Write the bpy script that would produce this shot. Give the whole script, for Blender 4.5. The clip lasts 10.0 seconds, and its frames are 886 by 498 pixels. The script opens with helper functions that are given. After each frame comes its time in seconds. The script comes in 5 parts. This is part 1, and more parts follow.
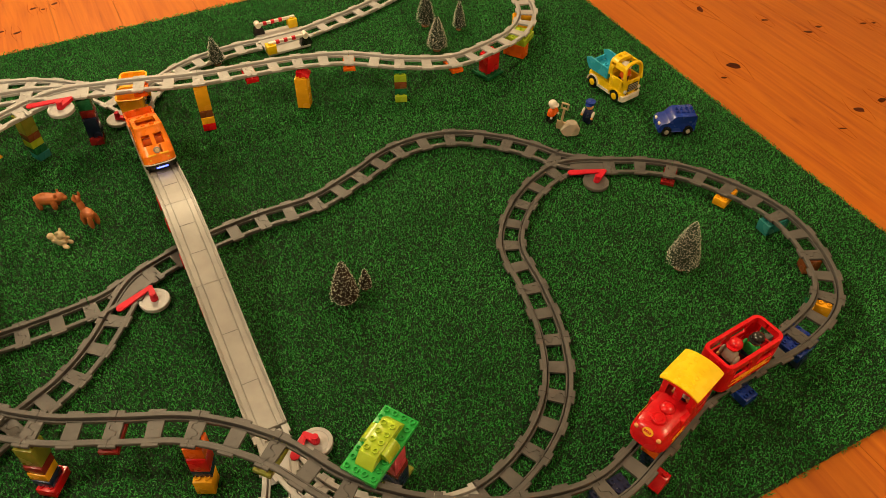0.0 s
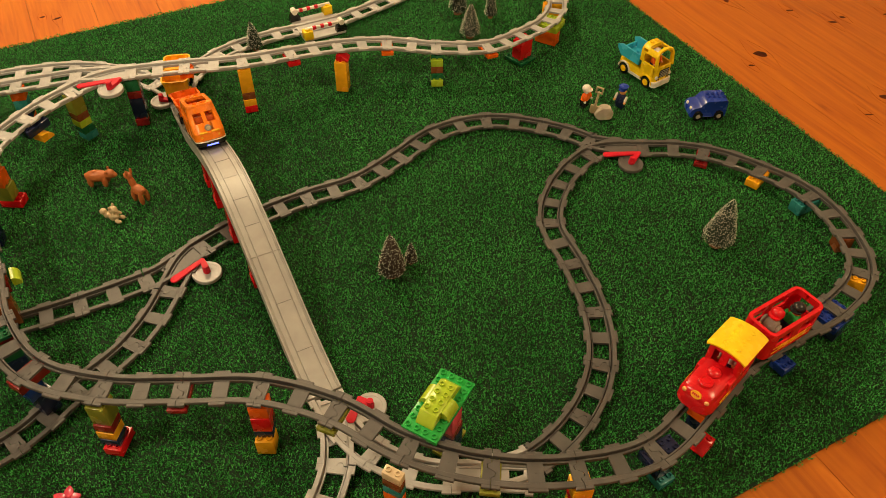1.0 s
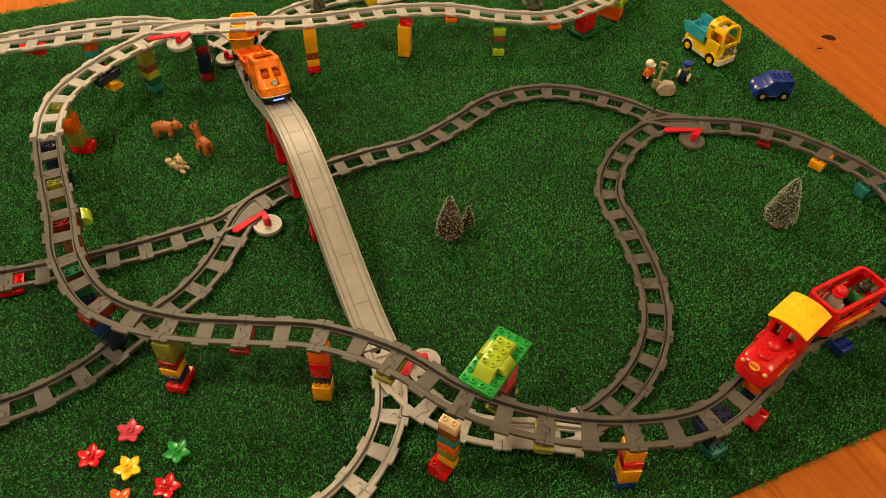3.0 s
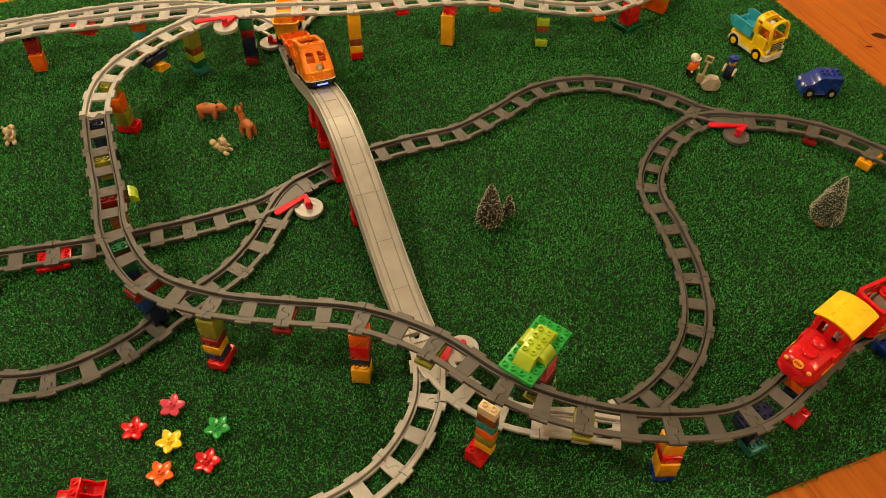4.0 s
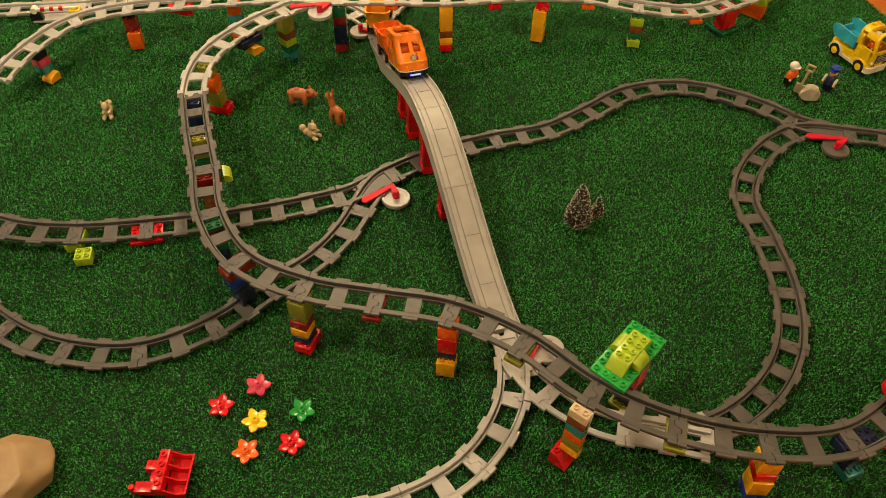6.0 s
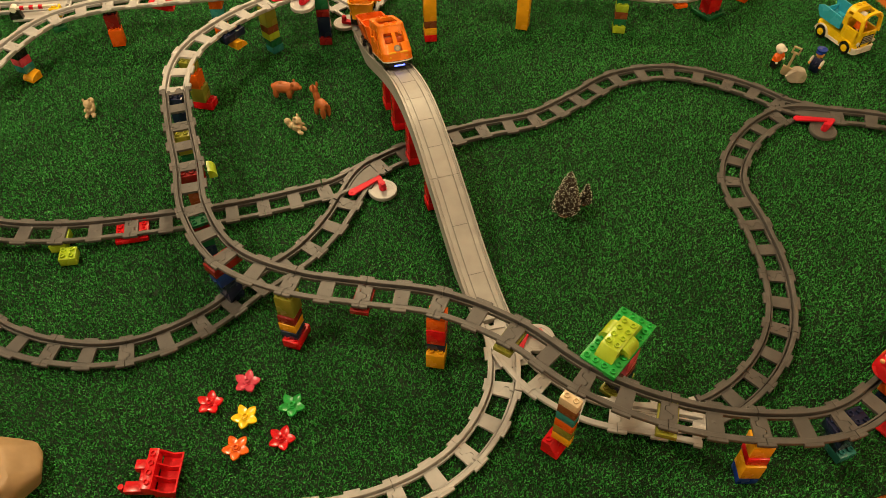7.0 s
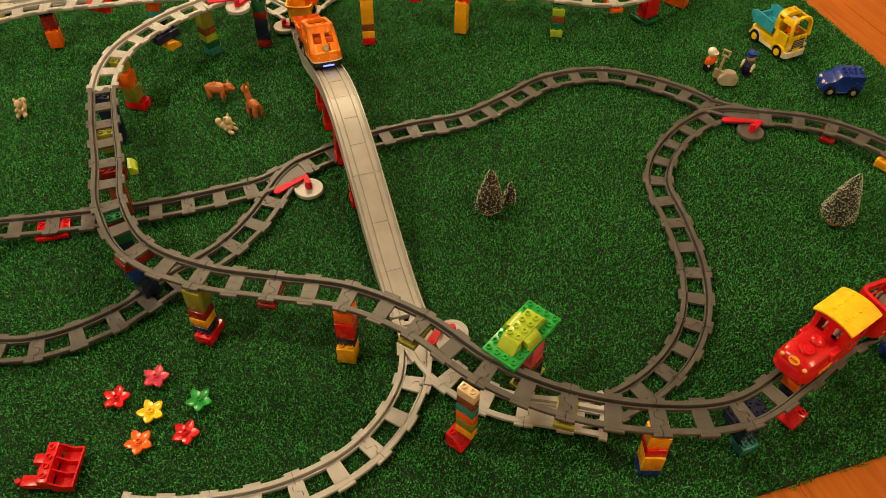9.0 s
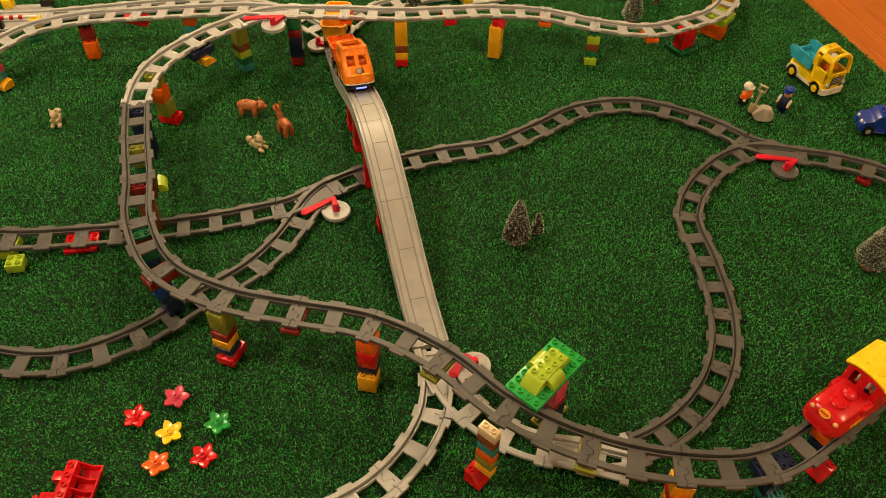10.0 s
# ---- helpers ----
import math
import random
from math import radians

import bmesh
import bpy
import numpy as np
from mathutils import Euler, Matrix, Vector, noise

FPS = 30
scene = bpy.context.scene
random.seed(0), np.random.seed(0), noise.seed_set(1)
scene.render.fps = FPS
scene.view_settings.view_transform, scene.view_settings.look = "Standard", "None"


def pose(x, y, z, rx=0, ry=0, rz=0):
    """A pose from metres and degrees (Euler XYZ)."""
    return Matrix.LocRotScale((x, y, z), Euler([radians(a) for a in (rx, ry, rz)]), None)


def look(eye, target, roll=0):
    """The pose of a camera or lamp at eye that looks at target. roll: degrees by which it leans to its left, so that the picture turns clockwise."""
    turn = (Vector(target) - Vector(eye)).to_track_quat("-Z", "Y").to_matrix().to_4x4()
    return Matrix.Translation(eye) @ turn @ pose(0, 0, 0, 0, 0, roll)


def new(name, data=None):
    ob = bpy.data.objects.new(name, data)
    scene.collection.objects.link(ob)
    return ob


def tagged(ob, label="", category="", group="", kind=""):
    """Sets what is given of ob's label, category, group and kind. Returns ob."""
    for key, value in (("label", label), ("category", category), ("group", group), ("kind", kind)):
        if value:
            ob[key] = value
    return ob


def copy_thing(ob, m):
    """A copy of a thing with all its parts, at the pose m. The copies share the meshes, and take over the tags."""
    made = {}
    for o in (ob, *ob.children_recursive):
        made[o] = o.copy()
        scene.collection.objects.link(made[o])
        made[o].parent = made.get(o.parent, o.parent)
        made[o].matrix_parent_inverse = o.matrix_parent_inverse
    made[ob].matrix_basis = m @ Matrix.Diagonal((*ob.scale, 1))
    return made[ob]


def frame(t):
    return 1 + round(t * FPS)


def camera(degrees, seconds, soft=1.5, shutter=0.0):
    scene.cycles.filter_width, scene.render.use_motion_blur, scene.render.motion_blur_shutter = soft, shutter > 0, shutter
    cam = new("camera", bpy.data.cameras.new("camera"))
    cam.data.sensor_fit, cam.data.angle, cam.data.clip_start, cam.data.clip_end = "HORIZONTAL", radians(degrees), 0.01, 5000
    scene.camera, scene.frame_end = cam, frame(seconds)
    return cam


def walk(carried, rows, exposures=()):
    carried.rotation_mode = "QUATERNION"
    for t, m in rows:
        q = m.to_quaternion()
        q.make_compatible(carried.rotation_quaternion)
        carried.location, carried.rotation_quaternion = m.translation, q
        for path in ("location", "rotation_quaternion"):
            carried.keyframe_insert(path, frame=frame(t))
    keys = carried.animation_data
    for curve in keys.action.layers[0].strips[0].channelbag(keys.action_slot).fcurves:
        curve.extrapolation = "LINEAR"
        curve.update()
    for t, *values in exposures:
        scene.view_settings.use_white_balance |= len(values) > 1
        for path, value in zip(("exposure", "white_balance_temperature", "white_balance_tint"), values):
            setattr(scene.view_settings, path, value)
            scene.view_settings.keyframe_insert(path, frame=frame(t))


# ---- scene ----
cam = camera(59.9, 10.0, soft=0.6)
PATH = [
    (0, (0.028, 0.02, 1.21), (0.004, 1.409, -0.229), 0.8),
    (0.5, (-0.027, -0.02, 1.211), (-0.041, 1.37, -0.227), 1.0),
    (1, (-0.061, -0.053, 1.206), (-0.087, 1.337, -0.232), 1.1),
    (1.5, (-0.072, -0.075, 1.203), (-0.119, 1.311, -0.238), 1.2),
    (2, (-0.083, -0.084, 1.195), (-0.148, 1.295, -0.252), 1.4),
    (2.5, (-0.094, -0.091, 1.186), (-0.18, 1.277, -0.27), 1.5),
    (4, (-0.134, -0.112, 1.172), (-0.31, 1.225, -0.305), 1.2),
    (4.5, (-0.149, -0.12, 1.169), (-0.362, 1.209, -0.31), 1.1),
    (5, (-0.171, -0.127, 1.164), (-0.421, 1.197, -0.314), 1.1),
    (5.5, (-0.197, -0.125, 1.163), (-0.481, 1.19, -0.317), 1.1),
    (5.7, (-0.209, -0.124, 1.162), (-0.501, 1.189, -0.319), 1.1),
    (6.8, (-0.216, -0.112, 1.152), (-0.5, 1.184, -0.344), 0.2),
    (7, (-0.202, -0.115, 1.15), (-0.479, 1.183, -0.346), -0.0),
    (7.5, (-0.152, -0.119, 1.147), (-0.416, 1.185, -0.346), -0.5),
    (8, (-0.097, -0.126, 1.141), (-0.349, 1.189, -0.345), -0.2),
    (8.5, (-0.071, -0.131, 1.13), (-0.316, 1.195, -0.347), 0.4),
    (9, (-0.061, -0.115, 1.128), (-0.32, 1.218, -0.341), 0.8),
    (9.5, (-0.058, -0.096, 1.143), (-0.354, 1.241, -0.315), 1.0),
    (10, (-0.078, -0.083, 1.145), (-0.395, 1.256, -0.307), 1.5),
]
walk(cam, [(t, look(eye, target, roll)) for t, eye, target, roll in PATH])

# ---- light ----
world = bpy.data.worlds.new("world")
world.use_nodes = True
world.node_tree.nodes["Background"].inputs[0].default_value = (1.0, 0.75, 0.5, 1)
world.node_tree.nodes["Background"].inputs[1].default_value = 0.007
scene.world = world


def unseen_lamp(x, y, z, watts, radius, colour):
    d = bpy.data.lights.new("unseen_light", "POINT")
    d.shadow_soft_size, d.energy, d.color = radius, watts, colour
    ob = new("unseen_light", d)
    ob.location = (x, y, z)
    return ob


unseen_lamp(1.42, 0.55, 2.0, 60, 0.12, (1.0, 0.73, 0.39))
unseen_lamp(-1.3, 3.0, 2.3, 188, 0.14, (1.0, 0.76, 0.44))
# added lamp with no known fixture, lifts the left side of the layout
unseen_lamp(-1.75, 0.2, 2.3, 106, 0.12, (1.0, 0.82, 0.53))
scene.view_settings.exposure = 0.0

# ---- materials ----
MATS = {}


def nodes_of(m):
    m.use_nodes = True
    return m.node_tree.nodes, m.node_tree.links


def ramp_node(ns, stops):
    r = ns.new("ShaderNodeValToRGB")
    el = r.color_ramp.elements
    while len(el) < len(stops):
        el.new(0.5)
    for e, (p, c) in zip(el, stops):
        e.position, e.color = p, (*c, 1)
    return r


def plastic(name, col, rough=0.3, wear=0.12, coat=0.0):
    """Moulded toy plastic: faint mottling, fine scratches, a little tone difference from piece to piece."""
    if name in MATS:
        return MATS[name]
    m = bpy.data.materials.new(name)
    ns, ln = nodes_of(m)
    b = ns["Principled BSDF"]
    tc = ns.new("ShaderNodeTexCoord")
    n1 = ns.new("ShaderNodeTexNoise")
    n1.inputs["Scale"].default_value, n1.inputs["Detail"].default_value = 35, 5
    n2 = ns.new("ShaderNodeTexNoise")
    n2.inputs["Scale"].default_value, n2.inputs["Detail"].default_value = 420, 3
    info = ns.new("ShaderNodeObjectInfo")
    ln.new(tc.outputs["Object"], n1.inputs["Vector"])
    ln.new(tc.outputs["Object"], n2.inputs["Vector"])
    lo = tuple(c * (1 - wear) for c in col)
    hi = tuple(min(1, c * (1 + wear) + 0.01 * wear) for c in col)
    r = ramp_node(ns, [(0.3, lo), (0.7, hi)])
    mix = ns.new("ShaderNodeMath")
    mix.operation = "MULTIPLY_ADD"
    ln.new(info.outputs["Random"], mix.inputs[0])
    mix.inputs[1].default_value = 0.22
    off = ns.new("ShaderNodeMath")
    off.operation = "SUBTRACT"
    ln.new(n1.outputs["Fac"], off.inputs[0])
    off.inputs[1].default_value = 0.11
    ln.new(off.outputs[0], mix.inputs[2])
    ln.new(mix.outputs[0], r.inputs["Fac"])
    ln.new(r.outputs["Color"], b.inputs["Base Color"])
    rr = ns.new("ShaderNodeMapRange")
    rr.inputs["To Min"].default_value, rr.inputs["To Max"].default_value = max(0.05, rough - 0.1), rough + 0.14
    ln.new(n1.outputs["Fac"], rr.inputs["Value"])
    ln.new(rr.outputs["Result"], b.inputs["Roughness"])
    bump = ns.new("ShaderNodeBump")
    bump.inputs["Strength"].default_value, bump.inputs["Distance"].default_value = 0.08, 0.0004
    ln.new(n2.outputs["Fac"], bump.inputs["Height"])
    ln.new(bump.outputs["Normal"], b.inputs["Normal"])
    b.inputs["Coat Weight"].default_value = coat
    MATS[name] = m
    return m


COL = dict(red=(0.62, 0.006, 0.012), dark_red=(0.22, 0.012, 0.012), brown=(0.20, 0.06, 0.02), orange=(0.80, 0.13, 0.008),
           amber=(0.88, 0.42, 0.014), yellow=(0.90, 0.60, 0.010), lime=(0.37, 0.52, 0.03), green=(0.02, 0.36, 0.06), olive=(0.24, 0.25, 0.03),
           dark_green=(0.012, 0.12, 0.045), teal=(0.03, 0.22, 0.22), turquoise=(0.04, 0.42, 0.60), blue=(0.012, 0.04, 0.30), navy=(0.012, 0.018, 0.06),
           black=(0.012, 0.011, 0.011), pink=(0.72, 0.07, 0.13), white=(0.78, 0.74, 0.66), cream=(0.70, 0.56, 0.36), tan=(0.36, 0.235, 0.115),
           fawn=(0.42, 0.12, 0.03), beige=(0.52, 0.40, 0.24), skin=(0.75, 0.35, 0.12), grey=(0.36, 0.33, 0.28), stone=(0.40, 0.35, 0.28), coral=(0.58, 0.012, 0.030), tangerine=(0.86, 0.205, 0.008))
PL = {k: plastic(k + "_plastic", v, 0.5 if k in ("tan", "fawn", "beige", "coral") else 0.24) for k, v in COL.items()}
PL["coral"].node_tree.nodes["Principled BSDF"].inputs["Specular IOR Level"].default_value = 0.22
DARK = plastic("dark_grey_track_plastic", (0.088, 0.083, 0.080), 0.48, 0.18)
LIGHT = plastic("light_grey_track_plastic", (0.40, 0.395, 0.39), 0.44, 0.09)
DECK = plastic("bridge_deck_plastic", (0.35, 0.34, 0.32), 0.42, 0.10)


def turf_material():
    m = bpy.data.materials.new("turf_backing")
    ns, ln = nodes_of(m)
    b = ns["Principled BSDF"]
    tc = ns.new("ShaderNodeTexCoord")
    n = ns.new("ShaderNodeTexNoise")
    n.inputs["Scale"].default_value, n.inputs["Detail"].default_value = 260, 4
    ln.new(tc.outputs["Object"], n.inputs["Vector"])
    r = ramp_node(ns, [(0.3, (0.001, 0.010, 0.002)), (0.7, (0.003, 0.026, 0.005))])
    ln.new(n.outputs["Fac"], r.inputs["Fac"])
    ln.new(r.outputs["Color"], b.inputs["Base Color"])
    b.inputs["Roughness"].default_value = 0.9
    return m


def blade_material():
    m = bpy.data.materials.new("turf_blades")
    ns, ln = nodes_of(m)
    b = ns["Principled BSDF"]
    geo = ns.new("ShaderNodeNewGeometry")
    r = ramp_node(ns, [(0.0, (0.003, 0.036, 0.005)), (0.35, (0.0125, 0.143, 0.019)), (0.70, (0.036, 0.305, 0.047)), (1.0, (0.10, 0.46, 0.105))])
    tc = ns.new("ShaderNodeTexCoord")
    n = ns.new("ShaderNodeTexNoise")
    n.inputs["Scale"].default_value, n.inputs["Detail"].default_value = 5, 4
    ln.new(tc.outputs["Object"], n.inputs["Vector"])
    a = ns.new("ShaderNodeMath")
    a.operation = "MULTIPLY_ADD"
    ln.new(n.outputs["Fac"], a.inputs[0])
    a.inputs[1].default_value = 0.5
    s = ns.new("ShaderNodeMath")
    s.operation = "SUBTRACT"
    ln.new(geo.outputs["Random Per Island"], s.inputs[0])
    s.inputs[1].default_value = 0.25
    ln.new(s.outputs[0], a.inputs[2])
    ln.new(a.outputs[0], r.inputs["Fac"])
    ln.new(r.outputs["Color"], b.inputs["Base Color"])
    b.inputs["Roughness"].default_value = 0.5
    b.inputs["Specular IOR Level"].default_value = 0.22
    return m


def wood_material():
    m = bpy.data.materials.new("varnished_pine")
    ns, ln = nodes_of(m)
    b = ns["Principled BSDF"]
    tc, info = ns.new("ShaderNodeTexCoord"), ns.new("ShaderNodeObjectInfo")
    add = ns.new("ShaderNodeVectorMath")
    add.operation = "MULTIPLY_ADD"
    ln.new(info.outputs["Random"], add.inputs[0])
    add.inputs[1].default_value = (7, 13, 3)
    ln.new(tc.outputs["Object"], add.inputs[2])
    mp = ns.new("ShaderNodeMapping")
    mp.inputs["Scale"].default_value = (17, 0.9, 4)
    ln.new(add.outputs[0], mp.inputs["Vector"])
    g = ns.new("ShaderNodeTexNoise")
    g.inputs["Scale"].default_value, g.inputs["Detail"].default_value, g.inputs["Distortion"].default_value = 2.2, 7, 1.9
    ln.new(mp.outputs["Vector"], g.inputs["Vector"])
    r = ramp_node(ns, [(0.20, (0.24, 0.046, 0.003)), (0.36, (0.41, 0.100, 0.005)), (0.55, (0.48, 0.130, 0.006)), (0.78, (0.56, 0.165, 0.010))])
    ln.new(g.outputs["Fac"], r.inputs["Fac"])
    # dark knots, stretched along the grain
    mp2 = ns.new("ShaderNodeMapping")
    mp2.inputs["Scale"].default_value = (3.6, 1.6, 1)
    ln.new(add.outputs[0], mp2.inputs["Vector"])
    v = ns.new("ShaderNodeTexVoronoi")
    v.inputs["Scale"].default_value = 1.0
    ln.new(mp2.outputs["Vector"], v.inputs["Vector"])
    wob = ns.new("ShaderNodeTexNoise")
    wob.inputs["Scale"].default_value = 30
    ln.new(tc.outputs["Object"], wob.inputs["Vector"])
    ad = ns.new("ShaderNodeMath")
    ad.operation = "MULTIPLY_ADD"
    ln.new(wob.outputs["Fac"], ad.inputs[0])
    ad.inputs[1].default_value = 0.06
    ln.new(v.outputs["Distance"], ad.inputs[2])
    kr = ramp_node(ns, [(0.06, (0.20, 0.09, 0.04)), (0.09, (0.62, 0.42, 0.3)), (0.2, (1, 1, 1))])
    ln.new(ad.outputs[0], kr.inputs["Fac"])
    mul = ns.new("ShaderNodeMix")
    mul.data_type, mul.blend_type = "RGBA", "MULTIPLY"
    mul.inputs["Factor"].default_value = 0.9
    ln.new(r.outputs["Color"], mul.inputs["A"])
    ln.new(kr.outputs["Color"], mul.inputs["B"])
    ln.new(mul.outputs["Result"], b.inputs["Base Color"])
    b.inputs["Roughness"].default_value = 0.42
    b.inputs["Specular IOR Level"].default_value = 0.3
    bump = ns.new("ShaderNodeBump")
    bump.inputs["Strength"].default_value, bump.inputs["Distance"].default_value = 0.15, 0.001
    ln.new(g.outputs["Fac"], bump.inputs["Height"])
    ln.new(bump.outputs["Normal"], b.inputs["Normal"])
    return m


def plaster(name, col):
    m = bpy.data.materials.new(name)
    ns, ln = nodes_of(m)
    b = ns["Principled BSDF"]
    n = ns.new("ShaderNodeTexNoise")
    n.inputs["Scale"].default_value = 6
    r = ramp_node(ns, [(0.3, tuple(c * 0.93 for c in col)), (0.7, col)])
    ln.new(n.outputs["Fac"], r.inputs["Fac"])
    ln.new(r.outputs["Color"], b.inputs["Base Color"])
    b.inputs["Roughness"].default_value = 0.85
    return m


TURF, BLADE, WOOD, PLASTER = turf_material(), blade_material(), wood_material(), plaster("wall_paint", (0.45, 0.42, 0.38))


# ---- mesh helpers ----
def finish(bm, name, mat, smooth=False, angle=35):
    bmesh.ops.recalc_face_normals(bm, faces=bm.faces)
    me = bpy.data.meshes.new(name)
    bm.to_mesh(me)
    bm.free()
    me.materials.append(mat)
    if smooth:
        me.shade_smooth()
        me.set_sharp_from_angle(angle=radians(angle))
    return me


def part(name, bm, mat, parent, label="", smooth=True):
    ob = new(name, finish(bm, name, mat, smooth))
    ob.parent = parent
    return tagged(ob, label)


def thing(name, label, category, m, group="", kind=""):
    ob = new(name)
    ob.empty_display_size = 0.02
    ob.matrix_world = m
    return tagged(ob, label, category, group, kind)


def solo(name, bm, mat, label, category, m=None, group="", kind="", smooth=True):
    ob = new(name, finish(bm, name, mat, smooth))
    if m is not None:
        ob.matrix_world = m
    return tagged(ob, label, category, group, kind)


def box(bm, x0, x1, y0, y1, z0, z1, bev=0.0, seg=2):
    r = bmesh.ops.create_cube(bm, size=1, matrix=Matrix.Translation(((x0 + x1) / 2, (y0 + y1) / 2, (z0 + z1) / 2)) @ Matrix.Diagonal((x1 - x0, y1 - y0, z1 - z0, 1)))
    if bev:
        es = {e for v in r["verts"] for e in v.link_edges}
        bmesh.ops.bevel(bm, geom=list(es), offset=bev, segments=seg, affect="EDGES", profile=0.5)
    return bm


def cyl(bm, c, r, h, axis="z", seg=16, r2=None):
    rot = {"z": Matrix(), "x": Matrix.Rotation(radians(90), 4, "Y"), "y": Matrix.Rotation(radians(90), 4, "X")}[axis]
    bmesh.ops.create_cone(bm, cap_ends=True, segments=seg, radius1=r, radius2=r if r2 is None else r2, depth=h, matrix=Matrix.Translation(c) @ rot)
    return bm


def ball(bm, c, s, seg=14, rot=(0, 0, 0)):
    s = s if isinstance(s, tuple) else (s, s, s)
    bmesh.ops.create_uvsphere(bm, u_segments=seg, v_segments=max(6, seg * 2 // 3), radius=1, matrix=pose(*c, *rot) @ Matrix.Diagonal((*s, 1)))
    return bm


def stud(bm, x, y, z, r=0.0047, h=0.0042, seg=14):
    """A hollow stud: a short tube with a sunk middle."""
    rings = []
    for rad, zz in ((r, z), (r, z + h), (r * 0.66, z + h), (r * 0.66, z + h * 0.3)):
        rings.append([bm.verts.new((x + rad * math.cos(2 * math.pi * k / seg), y + rad * math.sin(2 * math.pi * k / seg), zz)) for k in range(seg)])
    for a, b in zip(rings, rings[1:]):
        for k in range(seg):
            bm.faces.new((a[k], a[(k + 1) % seg], b[(k + 1) % seg], b[k]))
    bm.faces.new(rings[-1])


def outline(L, W, r, n=6, x0=0.0):
    """Points round a rounded rectangle centred at x0."""
    pts = []
    for cx, cy, a0 in ((L / 2 - r, W / 2 - r, 0), (-L / 2 + r, W / 2 - r, 90), (-L / 2 + r, -W / 2 + r, 180), (L / 2 - r, -W / 2 + r, 270)):
        for k in range(n + 1):
            a = radians(a0 + 90 * k / n)
            pts.append((x0 + cx + r * math.cos(a), cy + r * math.sin(a)))
    return pts


def loft(bm, rings, cap=True):
    """A skin over rings of points, all of one count."""
    vs = [[bm.verts.new(p) for p in ring] for ring in rings]
    for a, b in zip(vs, vs[1:]):
        for k in range(len(a)):
            bm.faces.new((a[k], a[(k + 1) % len(a)], b[(k + 1) % len(a)], b[k]))
    if cap:
        bm.faces.new(vs[0][::-1])
        bm.faces.new(vs[-1])
    return bm


def wall_ring(bm, rings, t, keep=None):
    """A wall of thickness t that stands on an outline; rings: (z, points). keep(x, y) leaves openings out."""
    for (z0, a), (z1, b) in zip(rings, rings[1:]):
        n = len(a)

        def inward(pts):
            out = []
            for k in range(n):
                p, q, o = Vector(pts[k - 1]), Vector(pts[(k + 1) % n]), Vector(pts[k])
                d = (q - p)
                nn = Vector((-d.y, d.x))
                nn = nn.normalized() if nn.length > 1e-9 else Vector((0, 0))
                out.append(o + nn * t)
            return out
        ai, bi = inward(a), inward(b)
        for k in range(n):
            j = (k + 1) % n
            if (Vector(a[k]) - Vector(a[j])).length < 1e-6:
                continue
            if keep and not keep((a[k][0] + a[j][0]) / 2, (a[k][1] + a[j][1]) / 2):
                continue
            c = [bm.verts.new(p) for p in ((*a[k], z0), (*a[j], z0), (*ai[j], z0), (*ai[k], z0), (*b[k], z1), (*b[j], z1), (*bi[j], z1), (*bi[k], z1))]
            for f in ((0, 1, 5, 4), (1, 2, 6, 5), (2, 3, 7, 6), (3, 0, 4, 7), (4, 5, 6, 7), (3, 2, 1, 0)):
                bm.faces.new([c[i] for i in f])
    bmesh.ops.remove_doubles(bm, verts=bm.verts, dist=1e-5)
    bm.verts.index_update()
    seen = {}
    for f in list(bm.faces):
        seen.setdefault(frozenset(v.index for v in f.verts), []).append(f)
    dup = [f for fs in seen.values() if len(fs) > 1 for f in fs]
    bmesh.ops.delete(bm, geom=dup, context="FACES_ONLY")
    return bm


def dense(pts, step=0.004):
    """The same outline with points no farther apart than step."""
    out = []
    for k, p in enumerate(pts):
        q = pts[(k + 1) % len(pts)]
        n = max(1, int(math.dist(p, q) / step))
        out += [(p[0] + (q[0] - p[0]) * i / n, p[1] + (q[1] - p[1]) * i / n) for i in range(n)]
    return out


# ---- room: floor, unseen walls and ceiling, turf ----
AXIS = 28.8  # the boards and the turf lie turned by this
ROOM = pose(0, 0, 0, 0, 0, AXIS)
FLOOR_Z = -0.014


# Walls and ceiling stay out of view; added to bounce the lamps' light.
def bounce_wall(name, x0, x1, y0, y1, z0, z1):
    bm = box(bmesh.new(), x0, x1, y0, y1, z0, z1)
    ob = solo(name, bm, PLASTER, "plain unseen wall round the play floor, added to bounce light", "wall", ROOM, kind="structure", smooth=False)
    return ob


bounce_wall("unseen_wall_north", -3.1, 3.3, 4.6, 4.7, FLOOR_Z - 0.02, 2.5)
bounce_wall("unseen_wall_south", -3.1, 3.3, -1.7, -1.6, FLOOR_Z - 0.02, 2.5)
bounce_wall("unseen_wall_east", 3.2, 3.3, -1.6, 4.6, FLOOR_Z - 0.02, 2.5)
bounce_wall("unseen_wall_west", -3.1, -3.0, -1.6, 4.6, FLOOR_Z - 0.02, 2.5)
solo("ceiling", box(bmesh.new(), -3.1, 3.3, -1.7, 4.7, 2.5, 2.6), PLASTER, "plain unseen ceiling over the play floor, added to bounce light", "ceiling", ROOM, kind="structure", smooth=False)
solo("turf", box(bmesh.new(), -2.6, 1.500, 0.288, 2.302, FLOOR_Z + 0.001, -0.0075), TURF, "green artificial turf mat laid on the wooden floor", "turf mat", ROOM, kind="structure", smooth=False)


